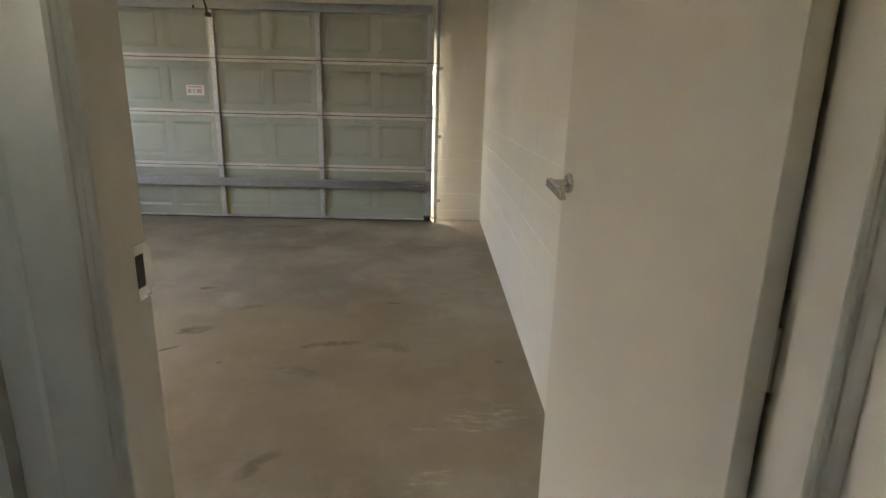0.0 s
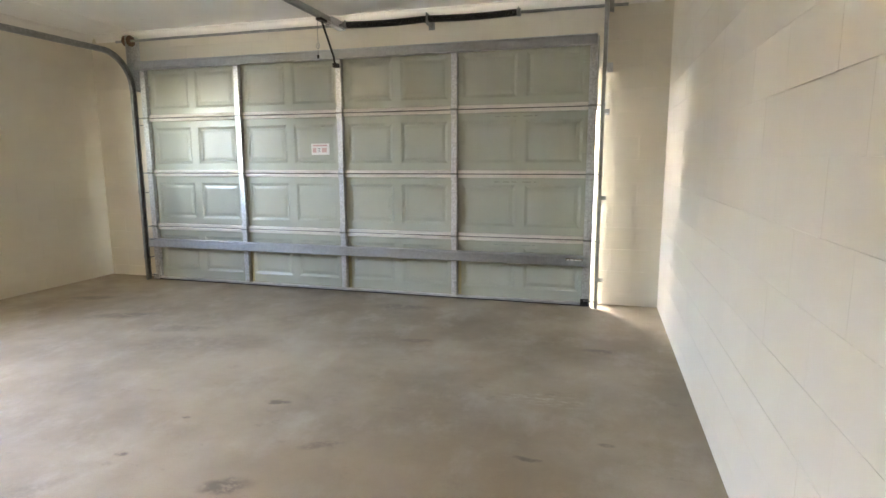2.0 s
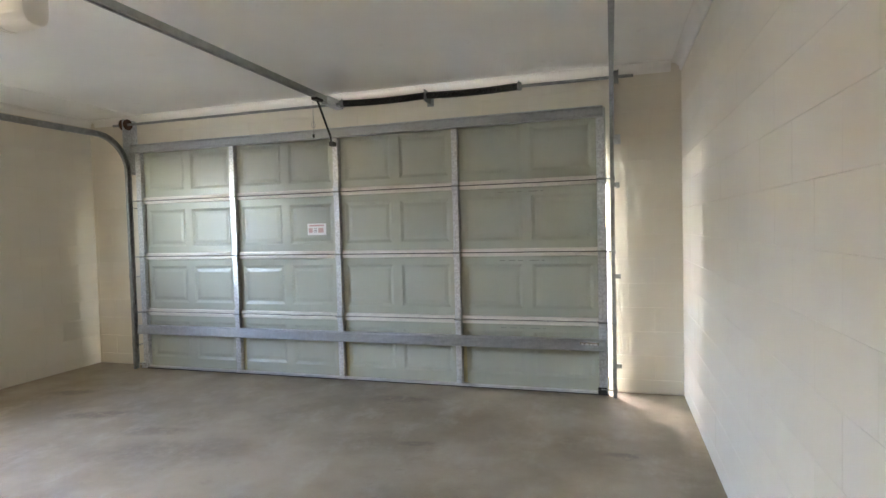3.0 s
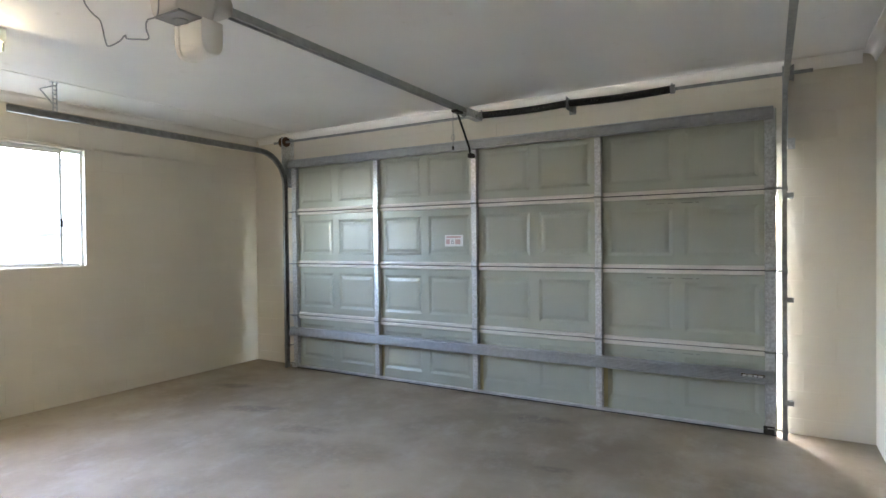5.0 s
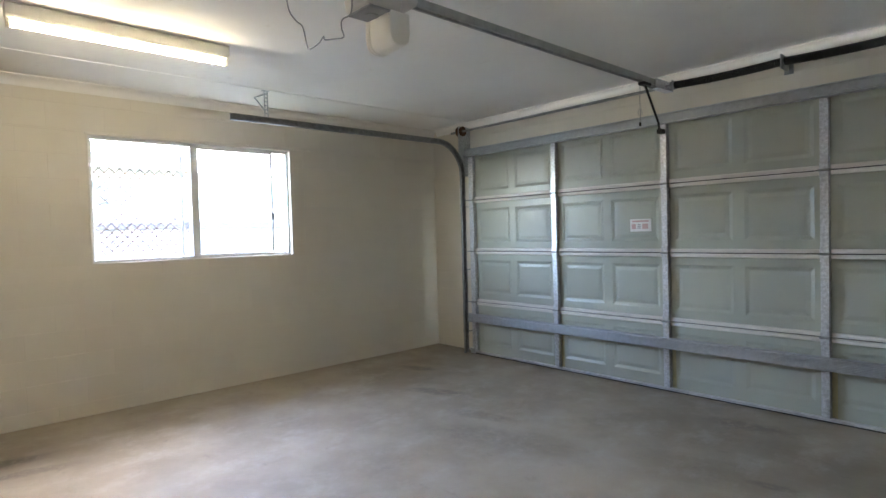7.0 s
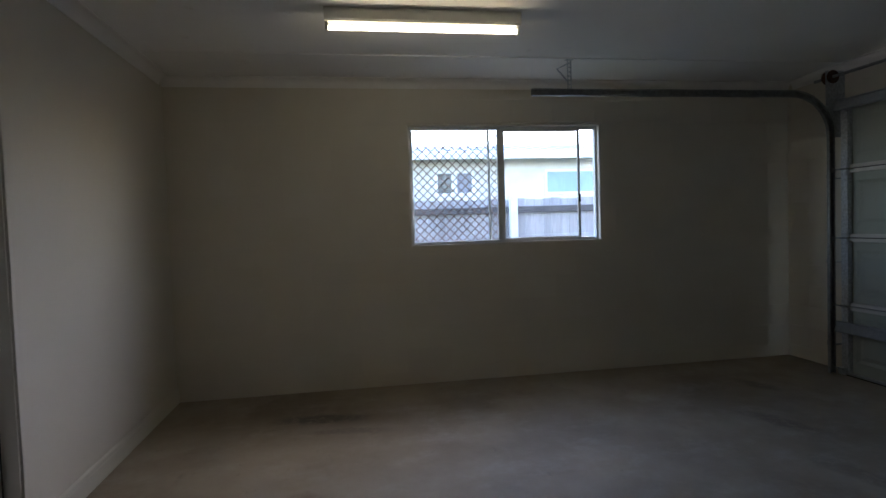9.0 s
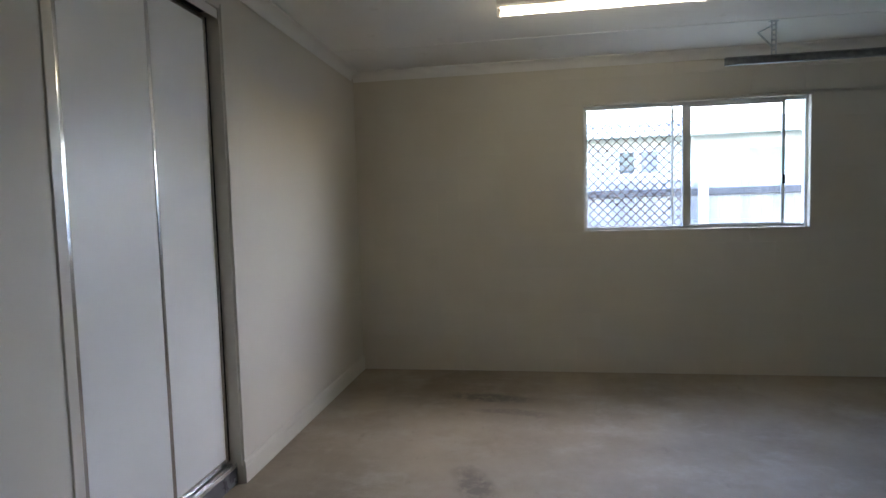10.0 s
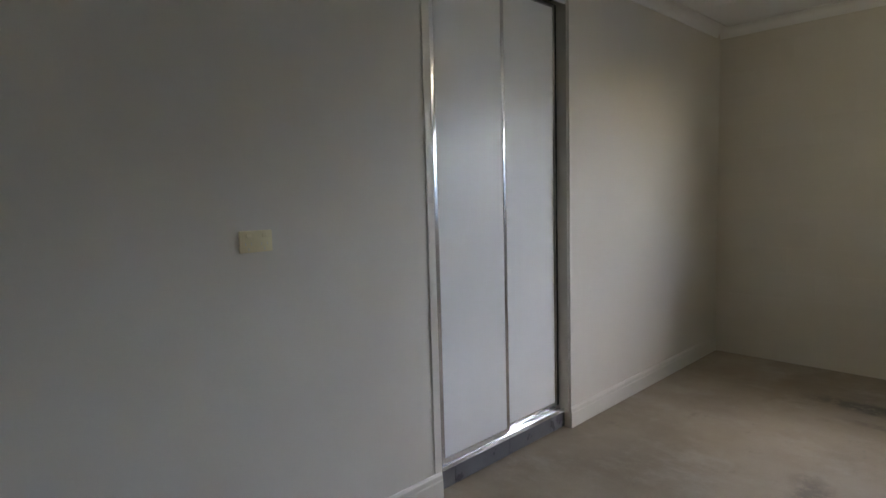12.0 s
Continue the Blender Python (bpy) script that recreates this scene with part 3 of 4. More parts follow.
# added stop: closes the upper end of the bright slit beside the door
slit_light_stop = solid("trim", boxed(0.027, GX1, YN + 0.02, YN + 0.15, 1.74, GZ1 - 0.001, 0.003), PAINT_TRIM, "cream stop added in the garage opening to block light", "trim", "structure")

# more added stops: cut the daylight leaking round the door's edge and foot
part("side_light_stop", boxed(-0.035, -0.010, YN - 0.032, YN + BACK - 0.0005, -0.0, GZ1 - 0.002, 0.003), PAINT_TRIM, slit_light_stop)
part("low_light_stop", boxed(0.020, GX1, YN + 0.02, YN + 0.15, -0.04, 0.17, 0.003), PAINT_TRIM, slit_light_stop)

# ---- tracks ----
def track(x, s, y_end):
    """A C-shaped guide: up beside the door, round a bend, and back under the ceiling. s points to the wall."""
    y0, z1, r = SKY - 0.058, 2.425, 0.36
    t = thing("door_track", (x, y0, 0), "dull steel C-shaped track guiding the garage door", "door track", "garage door tracks")

    def sweep(path):
        prof = [(-0.010, -0.027), (0.020, -0.027), (0.020, 0.027), (-0.010, 0.027), (-0.010, 0.019), (-0.007, 0.019), (-0.007, 0.024), (0.017, 0.024), (0.017, -0.024), (-0.007, -0.024), (-0.007, -0.019), (-0.010, -0.019)]
        bm, rings = bmesh.new(), []
        for i, (y, z) in enumerate(path):
            a, b = path[max(0, i - 1)], path[min(len(path) - 1, i + 1)]
            dy, dz = b[0] - a[0], b[1] - a[1]
            n = math.hypot(dy, dz)
            rings.append([bm.verts.new((x + s * u, y + v * dz / n, z - v * dy / n)) for u, v in prof])
        k = len(prof)
        for a, b in zip(rings, rings[1:]):
            for i in range(k):
                bm.faces.new((a[i], a[(i + 1) % k], b[(i + 1) % k], b[i]))
        bm.faces.new(rings[0]), bm.faces.new(rings[-1])
        bmesh.ops.recalc_face_normals(bm, faces=bm.faces[:])
        return bm

    part("upright", sweep([(y0, 0.0), (y0, 1.0), (y0, z1 - r)]), TRACK, t)
    part("bend", sweep([(y0 - r * (1 - math.cos(q * math.pi / 28)), z1 - r + r * math.sin(q * math.pi / 28)) for q in range(15)]), TRACK, t)
    part("rail", sweep([(y0 - r, z1), (y0 - r - 1, z1), (y_end, z1)]), TRACK, t)
    for z in (0.255, 0.985, 1.72):
        bm = boxed(min(x + s * 0.0205, x + s * 0.060), max(x + s * 0.0205, x + s * 0.060), y0 + 0.005, y0 + 0.010, z - 0.018, z + 0.018, 0.001)
        box(bm, min(x + s * 0.022, x + s * 0.060), max(x + s * 0.022, x + s * 0.060), y0 + 0.010, YN, z - 0.018, z - 0.013)
        rod(bm, (x + s * 0.045, y0 + 0.005, z), (x + s * 0.045, y0 - 0.004, z), 0.007, 6)
        part("wall_bracket", bm, TRACK, t, "small steel fixing bracket")
    bm = boxed(min(x + s * 0.021, x + s * 0.026), max(x + s * 0.021, x + s * 0.026), y0 - 0.03, YN - 0.001, 2.06, 2.63, 0.001)
    box(bm, min(x + s * 0.026, x + s * 0.075), max(x + s * 0.026, x + s * 0.075), YN - 0.006, YN - 0.001, 2.06, 2.14, 0.001)
    part("flag_bracket", bm, GALV, t, "galvanised flag bracket")
    yb = 4.12
    bm = boxed(x - 0.002, x + 0.002, yb - 0.018, yb - 0.009, z1 + 0.02, H, 0.0005)
    box(bm, x - 0.002, x + 0.002, yb + 0.009, yb + 0.018, z1 + 0.02, H, 0.0005)
    for q in range(8):                                # bridges between the slots of the punched strap
        zq = z1 + 0.022 + q * 0.0335
        box(bm, x - 0.002, x + 0.002, yb - 0.009, yb + 0.009, zq, zq + 0.011)
    part("hanger", bm, GALV, t, "punched steel angle hanging the rail")
    bm = bmesh.new()
    tube(bm, [Vector((x - 0.008, yb, H - 0.03)), Vector((x - 0.008, yb - 0.100, H - 0.075)), Vector((x - 0.008, yb - 0.004, H - 0.180))], 0.007, 5)
    part("brace", bm, GALV, t, "diagonal steel brace")
    part("ceiling_foot", boxed(x - 0.02, x + 0.02, yb - 0.03, yb + 0.03, H - 0.006, H, 0.001), GALV, t)
    return t


track(-4.775, -1, 3.806)
track(0.072, 1, 3.806)

# ---- torsion shaft ----
SY, SZ = 6.515, 2.575
shaft = thing("torsion_shaft", (-2.35, SY, SZ), "steel torsion shaft with a black coil spring above the garage door", "torsion spring")
bm = bmesh.new()
rod(bm, (-4.97, SY, SZ), (0.246, SY, SZ), 0.0127, 16)
part("shaft", bm, TRACK, shaft, smooth=True)


def coil(x0, x1, sag):
    """A close-wound spring."""
    bm, turns = bmesh.new(), int((x1 - x0) / 0.0115)
    pts = []
    for i in range(turns * 10 + 1):
        u = i / (turns * 10)
        a = 2 * math.pi * i / 10
        dz = -sag * math.sin(math.pi * u)
        pts.append((x0 + (x1 - x0) * u, SY + 0.026 * math.cos(a), SZ + dz + 0.026 * math.sin(a)))
    tube(bm, pts, 0.0056, 5)
    return bm


part("spring", coil(-2.275, -1.492, 0.010), BLACK, shaft, "black oiled coil spring", smooth=True)
part("spring", coil(-1.470, -0.672, 0.010), BLACK, shaft, "black oiled coil spring", smooth=True)
for x in (-2.29, -0.655):
    bm = bmesh.new()
    rod(bm, (x - 0.016, SY, SZ), (x + 0.016, SY, SZ), 0.034, 18)
    rod(bm, (x - 0.005, SY, SZ + 0.03), (x - 0.005, SY, SZ + 0.046), 0.007, 6)
    part("winding_cone", bm, TRACK, shaft, "cast winding cone", smooth=True)
bm = boxed(-1.486, -1.478, SY - 0.045, YN - 0.001, SZ - 0.055, SZ + 0.05, 0.002)
box(bm, -1.51, -1.45, YN - 0.008, YN - 0.001, SZ - 0.07, SZ + 0.06, 0.002)
part("centre_bracket", bm, TRACK, shaft, "steel centre bearing bracket")
for x in (-4.81, 0.10):
    bm = bmesh.new()
    rod(bm, (x - 0.028, SY, SZ), (x + 0.028, SY, SZ), 0.050, 24)
    rod(bm, (x - 0.034, SY, SZ), (x - 0.028, SY, SZ), 0.057, 24)
    rod(bm, (x + 0.028, SY, SZ), (x + 0.034, SY, SZ), 0.057, 24)
    for q in range(4):
        rod(bm, (x - 0.022 + q * 0.0145, SY, SZ), (x - 0.019 + q * 0.0145, SY, SZ), 0.052, 24)
    part("cable_drum", bm, RUST if x < -2 else TRACK, shaft, "worn cable drum", smooth=True)

# ---- opener ----
OX = -2.385
opener = thing("garage_door_opener", (OX, 3.72, H), "pale grey ceiling garage door opener with a milky lamp lens", "door opener")
OY0, OY1, OZ0, OZ1 = 3.455, 3.75, 2.470, 2.645
bm = boxed(OX - 0.132, OX + 0.132, OY0, 3.660, OZ0 + 0.006, OZ1, 0.024, 3)
for v in bm.verts:                                      # the sides draw in towards the underside
    if v.co.z < 2.56:
        v.co.x = OX + (v.co.x - OX) * 0.74
box(bm, OX - 0.078, OX + 0.078, 3.640, OY1 + 0.045, 2.540, OZ1 - 0.004, 0.036, 4)
housing = part("housing", bm, PLASTIC, opener, smooth=True)
part("base", boxed(OX - 0.089, OX + 0.089, OY0 + 0.016, 3.645, OZ0 - 0.002, OZ0 + 0.012, 0.004, 2), PLASTIC_DARK, opener, "darker grey underside with a round speaker")
bm = bmesh.new()
rod(bm, (OX - 0.005, 3.548, OZ0 - 0.001), (OX - 0.005, 3.548, OZ0 - 0.006), 0.034, 24)
part("button", bm, PLASTIC_DARK, opener, smooth=True)
for x in (OX - 0.05, OX + 0.05):
    bm = bmesh.new()
    rod(bm, (x, 3.478, OZ0 - 0.001), (x, 3.478, OZ0 - 0.004), 0.005, 8)
    part("screw", bm, TRACK, opener, smooth=True)
bm, rings = bmesh.new(), []
lyc, lzt, lzb, lhw = 3.648, 2.480, 2.314, 0.066         # the lens: a U-shaped trough with ribs round one end
for x, k in ((-0.104, 0.80), (-0.100, 0.95), (-0.093, 1.0), (-0.086, 1.0), (-0.083, 0.955), (-0.077, 0.955), (-0.074, 1.0), (-0.066, 1.0), (-0.063, 0.955), (-0.055, 0.955), (-0.052, 0.985), (0.085, 0.96), (0.098, 0.90), (0.102, 0.76)):
    x -= 0.010
    ring = [bm.verts.new((OX + x, lyc - lhw * k, lzt))]
    for q in range(17):
        w = math.pi * (1 + q / 16)
        c, s_ = math.cos(w), math.sin(w)
        ring.append(bm.verts.new((OX + x, lyc + lhw * k * math.copysign(abs(c) ** 0.7, c), lzt - 0.070 + (lzt - 0.070 - lzb) * k * math.copysign(abs(s_) ** 0.7, s_))))
    ring.append(bm.verts.new((OX + x, lyc + lhw * k, lzt)))
    rings.append(ring)
for a, b in zip(rings, rings[1:]):
    for q in range(len(a)):
        bm.faces.new((a[q], a[(q + 1) % len(a)], b[(q + 1) % len(a)], b[q]))
bm.faces.new(rings[0]), bm.faces.new(rings[-1])
bmesh.ops.recalc_face_normals(bm, faces=bm.faces[:])
part("lens", bm, DIFFUSER, opener, "milky ribbed plastic lamp lens, unlit", smooth=True)
RY1 = 6.44
bm = boxed(OX - 0.024, OX - 0.020, OY1 + 0.03, RY1, 2.575, 2.612)
box(bm, OX + 0.020, OX + 0.024, OY1 + 0.03, RY1, 2.575, 2.612)
box(bm, OX - 0.024, OX + 0.024, OY1 + 0.03, RY1, 2.612, 2.616)
box(bm, OX - 0.024, OX - 0.012, OY1 + 0.03, RY1, 2.571, 2.575)
box(bm, OX + 0.012, OX + 0.024, OY1 + 0.03, RY1, 2.571, 2.575)
part("rail", bm, RAIL_STEEL, opener, "steel opener rail")
part("belt", boxed(OX - 0.006, OX + 0.006, OY1 + 0.03, RY1, 2.580, 2.586), RUBBER, opener, "black drive belt")
bm = boxed(OX - 0.03, OX + 0.03, RY1 - 0.02, YN - 0.001, 2.555, 2.565, 0.001)
box(bm, OX - 0.034, OX - 0.030, RY1 - 0.10, YN - 0.001, 2.553, 2.625, 0.001)
box(bm, OX + 0.030, OX + 0.034, RY1 - 0.10, YN - 0.001, 2.553, 2.625, 0.001)
part("header_bracket", bm, GALV, opener, "steel header bracket")
for y in (3.49, 3.70):
    for x in (OX - 0.085, OX + 0.060):
        part("ceiling_strap", boxed(x, x + 0.025, y - 0.012, y + 0.012, OZ1 - 0.005, H, 0.001), GALV, opener, "steel ceiling strap")
TY = 6.22
trolley = part("trolley", boxed(OX - 0.028, OX + 0.028, TY - 0.06, TY + 0.06, 2.548, 2.572, 0.006, 2), BLACK, opener, "black plastic trolley")
bm = bmesh.new()
tube(bm, [(OX, TY, 2.555), (OX + 0.004, TY + 0.09, 2.43), (OX + 0.006, TY + 0.21, 2.27), (OX + 0.006, TY + 0.235, 2.185)], 0.0095, 8)
part("arm", bm, BLACK, opener, "black steel pull arm", smooth=True)
bm = boxed(OX - 0.016, OX + 0.03, TY + 0.215, SKY - 0.047, 2.185, 2.225, 0.006, 2)
part("arm_bracket", bm, BLACK, opener)
bm = bmesh.new()
tube(bm, [(OX - 0.025, TY - 0.03, 2.555), (OX - 0.03, TY - 0.028, 2.44), (OX - 0.026, TY - 0.03, 2.33), (OX - 0.03, TY - 0.03, 2.25)], 0.0022, 6)
tube(bm, [(OX - 0.028 + 0.018 * math.sin(q * 0.7), TY - 0.03, 2.335 + 0.026 * math.cos(q * 0.7)) for q in range(10)], 0.002, 5)
cord = part("release_cord", bm, TRACK, opener, "thin release cord with a knob")
bm = bmesh.new()
rod(bm, (OX - 0.03, TY - 0.03, 2.225), (OX - 0.03, TY - 0.03, 2.255), 0.009, 10)
part("knob", bm, BLACK, cord, smooth=True)

bm = bmesh.new()
ctrl = [(-2.40, 3.452, 2.60), (-2.405, 3.449, 2.54), (-2.42, 3.45, 2.465), (-2.495, 3.45, 2.458), (-2.505, 3.45, 2.42), (-2.488, 3.45, 2.372), (-2.57, 3.45, 2.385), (-2.66, 3.45, 2.405), (-2.675, 3.45, 2.425), (-2.72, 3.45, 2.405), (-2.815, 3.45, 2.398), (-2.845, 3.45, 2.43), (-2.885, 3.45, 2.535), (-2.93, 3.44, 2.575), (-2.945, 3.41, 2.62), (-2.90, 3.37, 2.665), (-2.85, 3.345, H)]
fine = []
for p0, p1, p2, p3 in zip([ctrl[0]] + ctrl, ctrl, ctrl[1:], ctrl[2:] + [ctrl[-1]]):
    p0, p1, p2, p3 = (Vector(q) for q in (p0, p1, p2, p3))
    for q in range(5):
        u = q / 5
        fine.append(0.5 * (2 * p1 + (p2 - p0) * u + (2 * p0 - 5 * p1 + 4 * p2 - p3) * u * u + (3 * p1 - p0 - 3 * p2 + p3) * u ** 3))
tube(bm, fine + [Vector(ctrl[-1])], 0.0036, 7)
part("power_cord", bm, TRACK, opener, "thin grey power cord looping to the ceiling", smooth=True)

# ---- fluorescent batten ----
LX, LY0, LY1 = -3.885, 2.262, 3.438
lamp = thing("fluorescent_light", (LX, (LY0 + LY1) / 2, H), "lit single-tube fluorescent batten light on the ceiling", "ceiling light")
prof = [(LX - 0.030, H), (LX - 0.036, H - 0.012), (LX - 0.036, H - 0.068), (LX - 0.026, H - 0.080), (LX + 0.026, H - 0.080), (LX + 0.036, H - 0.068), (LX + 0.036, H - 0.012), (LX + 0.030, H)]
bm = bmesh.new()
bar(bm, prof, "y", LY0, LY1)
part("body", bm, FITTING, lamp, "cream enamelled steel body")
for y in (LY0 + 0.002, LY1 - 0.022):
    part("lamp_holder", boxed(LX - 0.015, LX + 0.015, y, y + 0.020, H - 0.130, H - 0.074, 0.004, 2), FITTING, lamp)
bm = bmesh.new()
rod(bm, (LX, LY0 + 0.022, H - 0.110), (LX, LY1 - 0.022, H - 0.110), 0.0145, 20)
part("tube", bm, TUBE, lamp, "lit fluorescent tube", smooth=True)

# ---- window ----
window_1 = solid("window_1", boxed(XW - 0.090, XW - 0.050, WY0 + 0.036, WY1 - 0.036, WZ0 + 0.028, WZ0 + 0.036, 0.002), WIN_ALU, "white aluminium sliding window with a diamond security screen", "window", "structure")
FX0, FX1 = XW - 0.095, XW - 0.045
part("window_frame", boxed(FX0, FX1, WY0, WY0 + 0.035, WZ0, WZ1, 0.002), WIN_ALU, window_1)
part("window_frame", boxed(FX0, FX1, WY1 - 0.035, WY1, WZ0, WZ1, 0.002), WIN_ALU, window_1)
part("window_frame", boxed(FX0, FX1, WY0 + 0.035, WY1 - 0.035, WZ1 - 0.04, WZ1, 0.002), WIN_ALU, window_1)
part("window_frame", boxed(FX0, FX1 - 0.018, WY0 + 0.035, WY1 - 0.035, WZ0, WZ0 + 0.030, 0.002), WIN_ALU, window_1)
part("window_sill", boxed(FX1 - 0.01, XW + 0.004, WY0 + 0.001, WY1 - 0.001, WZ0, WZ0 + 0.012, 0.003, 2), PAINT_TRIM, window_1, "cream painted sill")
for y0, y1 in ((WY0, WY0 + 0.014), (WY1 - 0.014, WY1)):
    part("reveal", boxed(FX1, XW + 0.003, y0, y1, WZ0 + 0.012, WZ1 - 0.014, 0.002), PAINT_TRIM, window_1, "painted window reveal")
part("reveal", boxed(FX1, XW + 0.010, WY0 - 0.006, WY1 + 0.004, WZ1 - 0.014, WZ1 + 0.006, 0.002), PAINT_TRIM, window_1, "painted window reveal")
MY = 3.742
part("mullion", boxed(FX0 + 0.004, FX1 - 0.010, MY - 0.032, MY + 0.032, WZ0 + 0.030, WZ1 - 0.04, 0.002), WIN_ALU, window_1)
sash = part("sash", boxed(XW - 0.070, XW - 0.052, 4.478, 4.502, WZ0 + 0.030, WZ1 - 0.04, 0.002), WIN_ALU, window_1, "sliding sash, slightly open")
part("sash_rail", boxed(XW - 0.070, XW - 0.052, MY + 0.032, 4.478, WZ0 + 0.030, WZ0 + 0.050, 0.002), WIN_ALU, sash)
part("sash_rail", boxed(XW - 0.070, XW - 0.052, MY + 0.032, 4.478, WZ1 - 0.058, WZ1 - 0.04, 0.002), WIN_ALU, sash)
part("latch", boxed(XW - 0.052, XW - 0.036, 4.480, 4.500, 1.585, 1.660, 0.004, 2), BLACK, sash, "black sash latch")
for y0, y1, x in ((MY + 0.032, 4.478, XW - 0.062), (WY0 + 0.035, MY - 0.032, XW - 0.082)):
    pane = part("pane", boxed(x, x + 0.005, y0, y1, WZ0 + 0.035, WZ1 - 0.045), PANE, window_1)
    pane.visible_shadow = False
screen = part("security_screen", boxed(FX0 - 0.018, FX0 - 0.002, WY0 + 0.035, WY0 + 0.055, WZ0 + 0.03, WZ1 - 0.04), WIN_ALU, window_1, "diamond mesh security screen")
part("screen_frame", boxed(FX0 - 0.018, FX0 - 0.002, MY - 0.115, MY - 0.095, WZ0 + 0.03, WZ1 - 0.04), WIN_ALU, screen)
bm = bmesh.new()
sy0, sy1, sz0, sz1, step = WY0 + 0.055, MY - 0.02, WZ0 + 0.03, WZ1 - 0.04, 0.078
for sgn in (1, -1):
    span = (sy1 - sy0) + (sz1 - sz0) * 1.0
    c = -1.2
    while c < span + 1.2:
        pts = []
        for q in range(101):
            z = sz0 + (sz1 - sz0) * q / 100
            y = sy0 + c + sgn * 1.0 * (z - sz0)
            if sy0 <= y <= sy1:
                pts.append((y, z))
        if len(pts) > 3:
            rod(bm, (FX0 - 0.010, *pts[0]), (FX0 - 0.010, *pts[-1]), 0.0048, 4)
        c += step
part("mesh", bm, MESH, screen, "grey diamond mesh")

# ---- built-in wardrobe ----
robe = thing("wardrobe", ((CX0 + CX1) / 2, YS - 0.05, 0), "built-in wardrobe with two white sliding doors in chrome edging", "wardrobe")
RZ0, RZ1 = 0.128, 2.452
part("jamb", boxed(CX1 - 0.034, CX1, YS - 0.11, YS - 0.062, 0.100, CZ1, 0.002), PAINT_TRIM, robe, "cream painted timber jamb")
part("jamb", boxed(CX0, CX0 + 0.010, YS - 0.11, YS - 0.002, 0.100, CZ1, 0.002), PAINT_TRIM, robe, "cream painted timber jamb")
part("architrave", boxed(CX1, CX1 + 0.046, YS, YS + 0.007, 0.126, CZ1 + 0.02, 0.003), PAINT_TRIM, robe)
part("architrave", boxed(CX0 - 0.030, CX0, YS, YS + 0.007, 0.126, CZ1 + 0.02, 0.003), PAINT_TRIM, robe)
part("head", boxed(CX0 + 0.010, CX1 - 0.030, YS - 0.11, YS + 0.004, CZ1 - 0.012, CZ1, 0.002), PAINT_TRIM, robe)
head = part("head_track", boxed(CX0 + 0.010, CX1 - 0.030, YS - 0.016, YS - 0.010, CZ1 - 0.058, CZ1 - 0.012, 0.001), MELAMINE, robe, "white head track fascia")
# dark slab paints the shade behind the head track fascia
part("track_channel", boxed(CX0 + 0.010, CX1 - 0.030, YS - 0.105, YS - 0.016, CZ1 - 0.020, CZ1 - 0.012), SHADOW_GAP, head)
bm = boxed(CX0 + 0.001, CX1 - 0.001, YS - 0.105, YS - 0.030, 0.1015, 0.107)
for y in (YS - 0.034, YS - 0.062, YS - 0.103):
    box(bm, CX0 + 0.001, CX1 - 0.001, y, y + 0.004, 0.107, 0.118, 0.001)
part("floor_track", bm, CHROME, robe, "bright aluminium floor track")


def sliding(x0, x1, yf, label):
    leaf = part("sliding_door", boxed(x0 + 0.022, x1 - 0.022, yf - 0.012, yf - 0.004, RZ0 + 0.022, RZ1 - 0.01), MELAMINE, robe, label)
    for a, b in ((x0, x0 + 0.026), (x1 - 0.036, x1)):
        part("edge_stile", boxed(a, b, yf - 0.020, yf, RZ0, RZ1, 0.008, 4), CHROME, leaf, "bright chrome edge", smooth=True)
    part("bottom_rail", boxed(x0 + 0.022, x1 - 0.022, yf - 0.016, yf - 0.001, RZ0 - 0.008, RZ0 + 0.026, 0.002), CHROME, leaf, "bright aluminium rail")
    part("top_rail", boxed(x0 + 0.022, x1 - 0.022, yf - 0.016, yf - 0.001, RZ1 - 0.022, RZ1, 0.002), CHROME, leaf)
    return leaf


sliding(-2.735, CX1 - 0.030, YS - 0.036, "white melamine sliding door in front")
sliding(CX0 + 0.024, -2.700, YS - 0.066, "white melamine sliding door behind")
# dark strip paints the shade in the gap beside the rear door
part("shadow_strip", boxed(CX0 + 0.010, CX0 + 0.024, YS - 0.095, YS - 0.070, RZ0, RZ1), SHADOW_GAP, robe, "near-black strip standing in for the shaded gap")

plinth = solid("plinth", boxed(CX0, CX1, YS - 0.11, YS - 0.044, 0, 0.100), GROUT, "low grey tiled plinth under the wardrobe doors", "plinth", "structure")
for a, b in ((CX0 + 0.001, -3.112), (-3.108, -2.727), (-2.723, -2.317), (-2.313, CX1 - 0.001)):
    part("tile", boxed(a, b, YS - 0.047, YS - 0.035, 0.003, 0.094, 0.0015), TILE, plinth, "dark grey glazed tile")
part("tile_trim", boxed(CX0 + 0.001, CX1 - 0.001, YS - 0.047, YS - 0.031, 0.094, 0.1005, 0.0015), CHROME, plinth, "metal edge trim")

# ---- power point ----
socket = thing("power_point", (-1.35, YS, 1.268), "ivory plastic double power point on the cream wall", "power point")
part("plate", boxed(-1.408, -1.291, YS, YS + 0.011, 1.231, 1.306, 0.003, 2), SOCKET, socket, smooth=True)
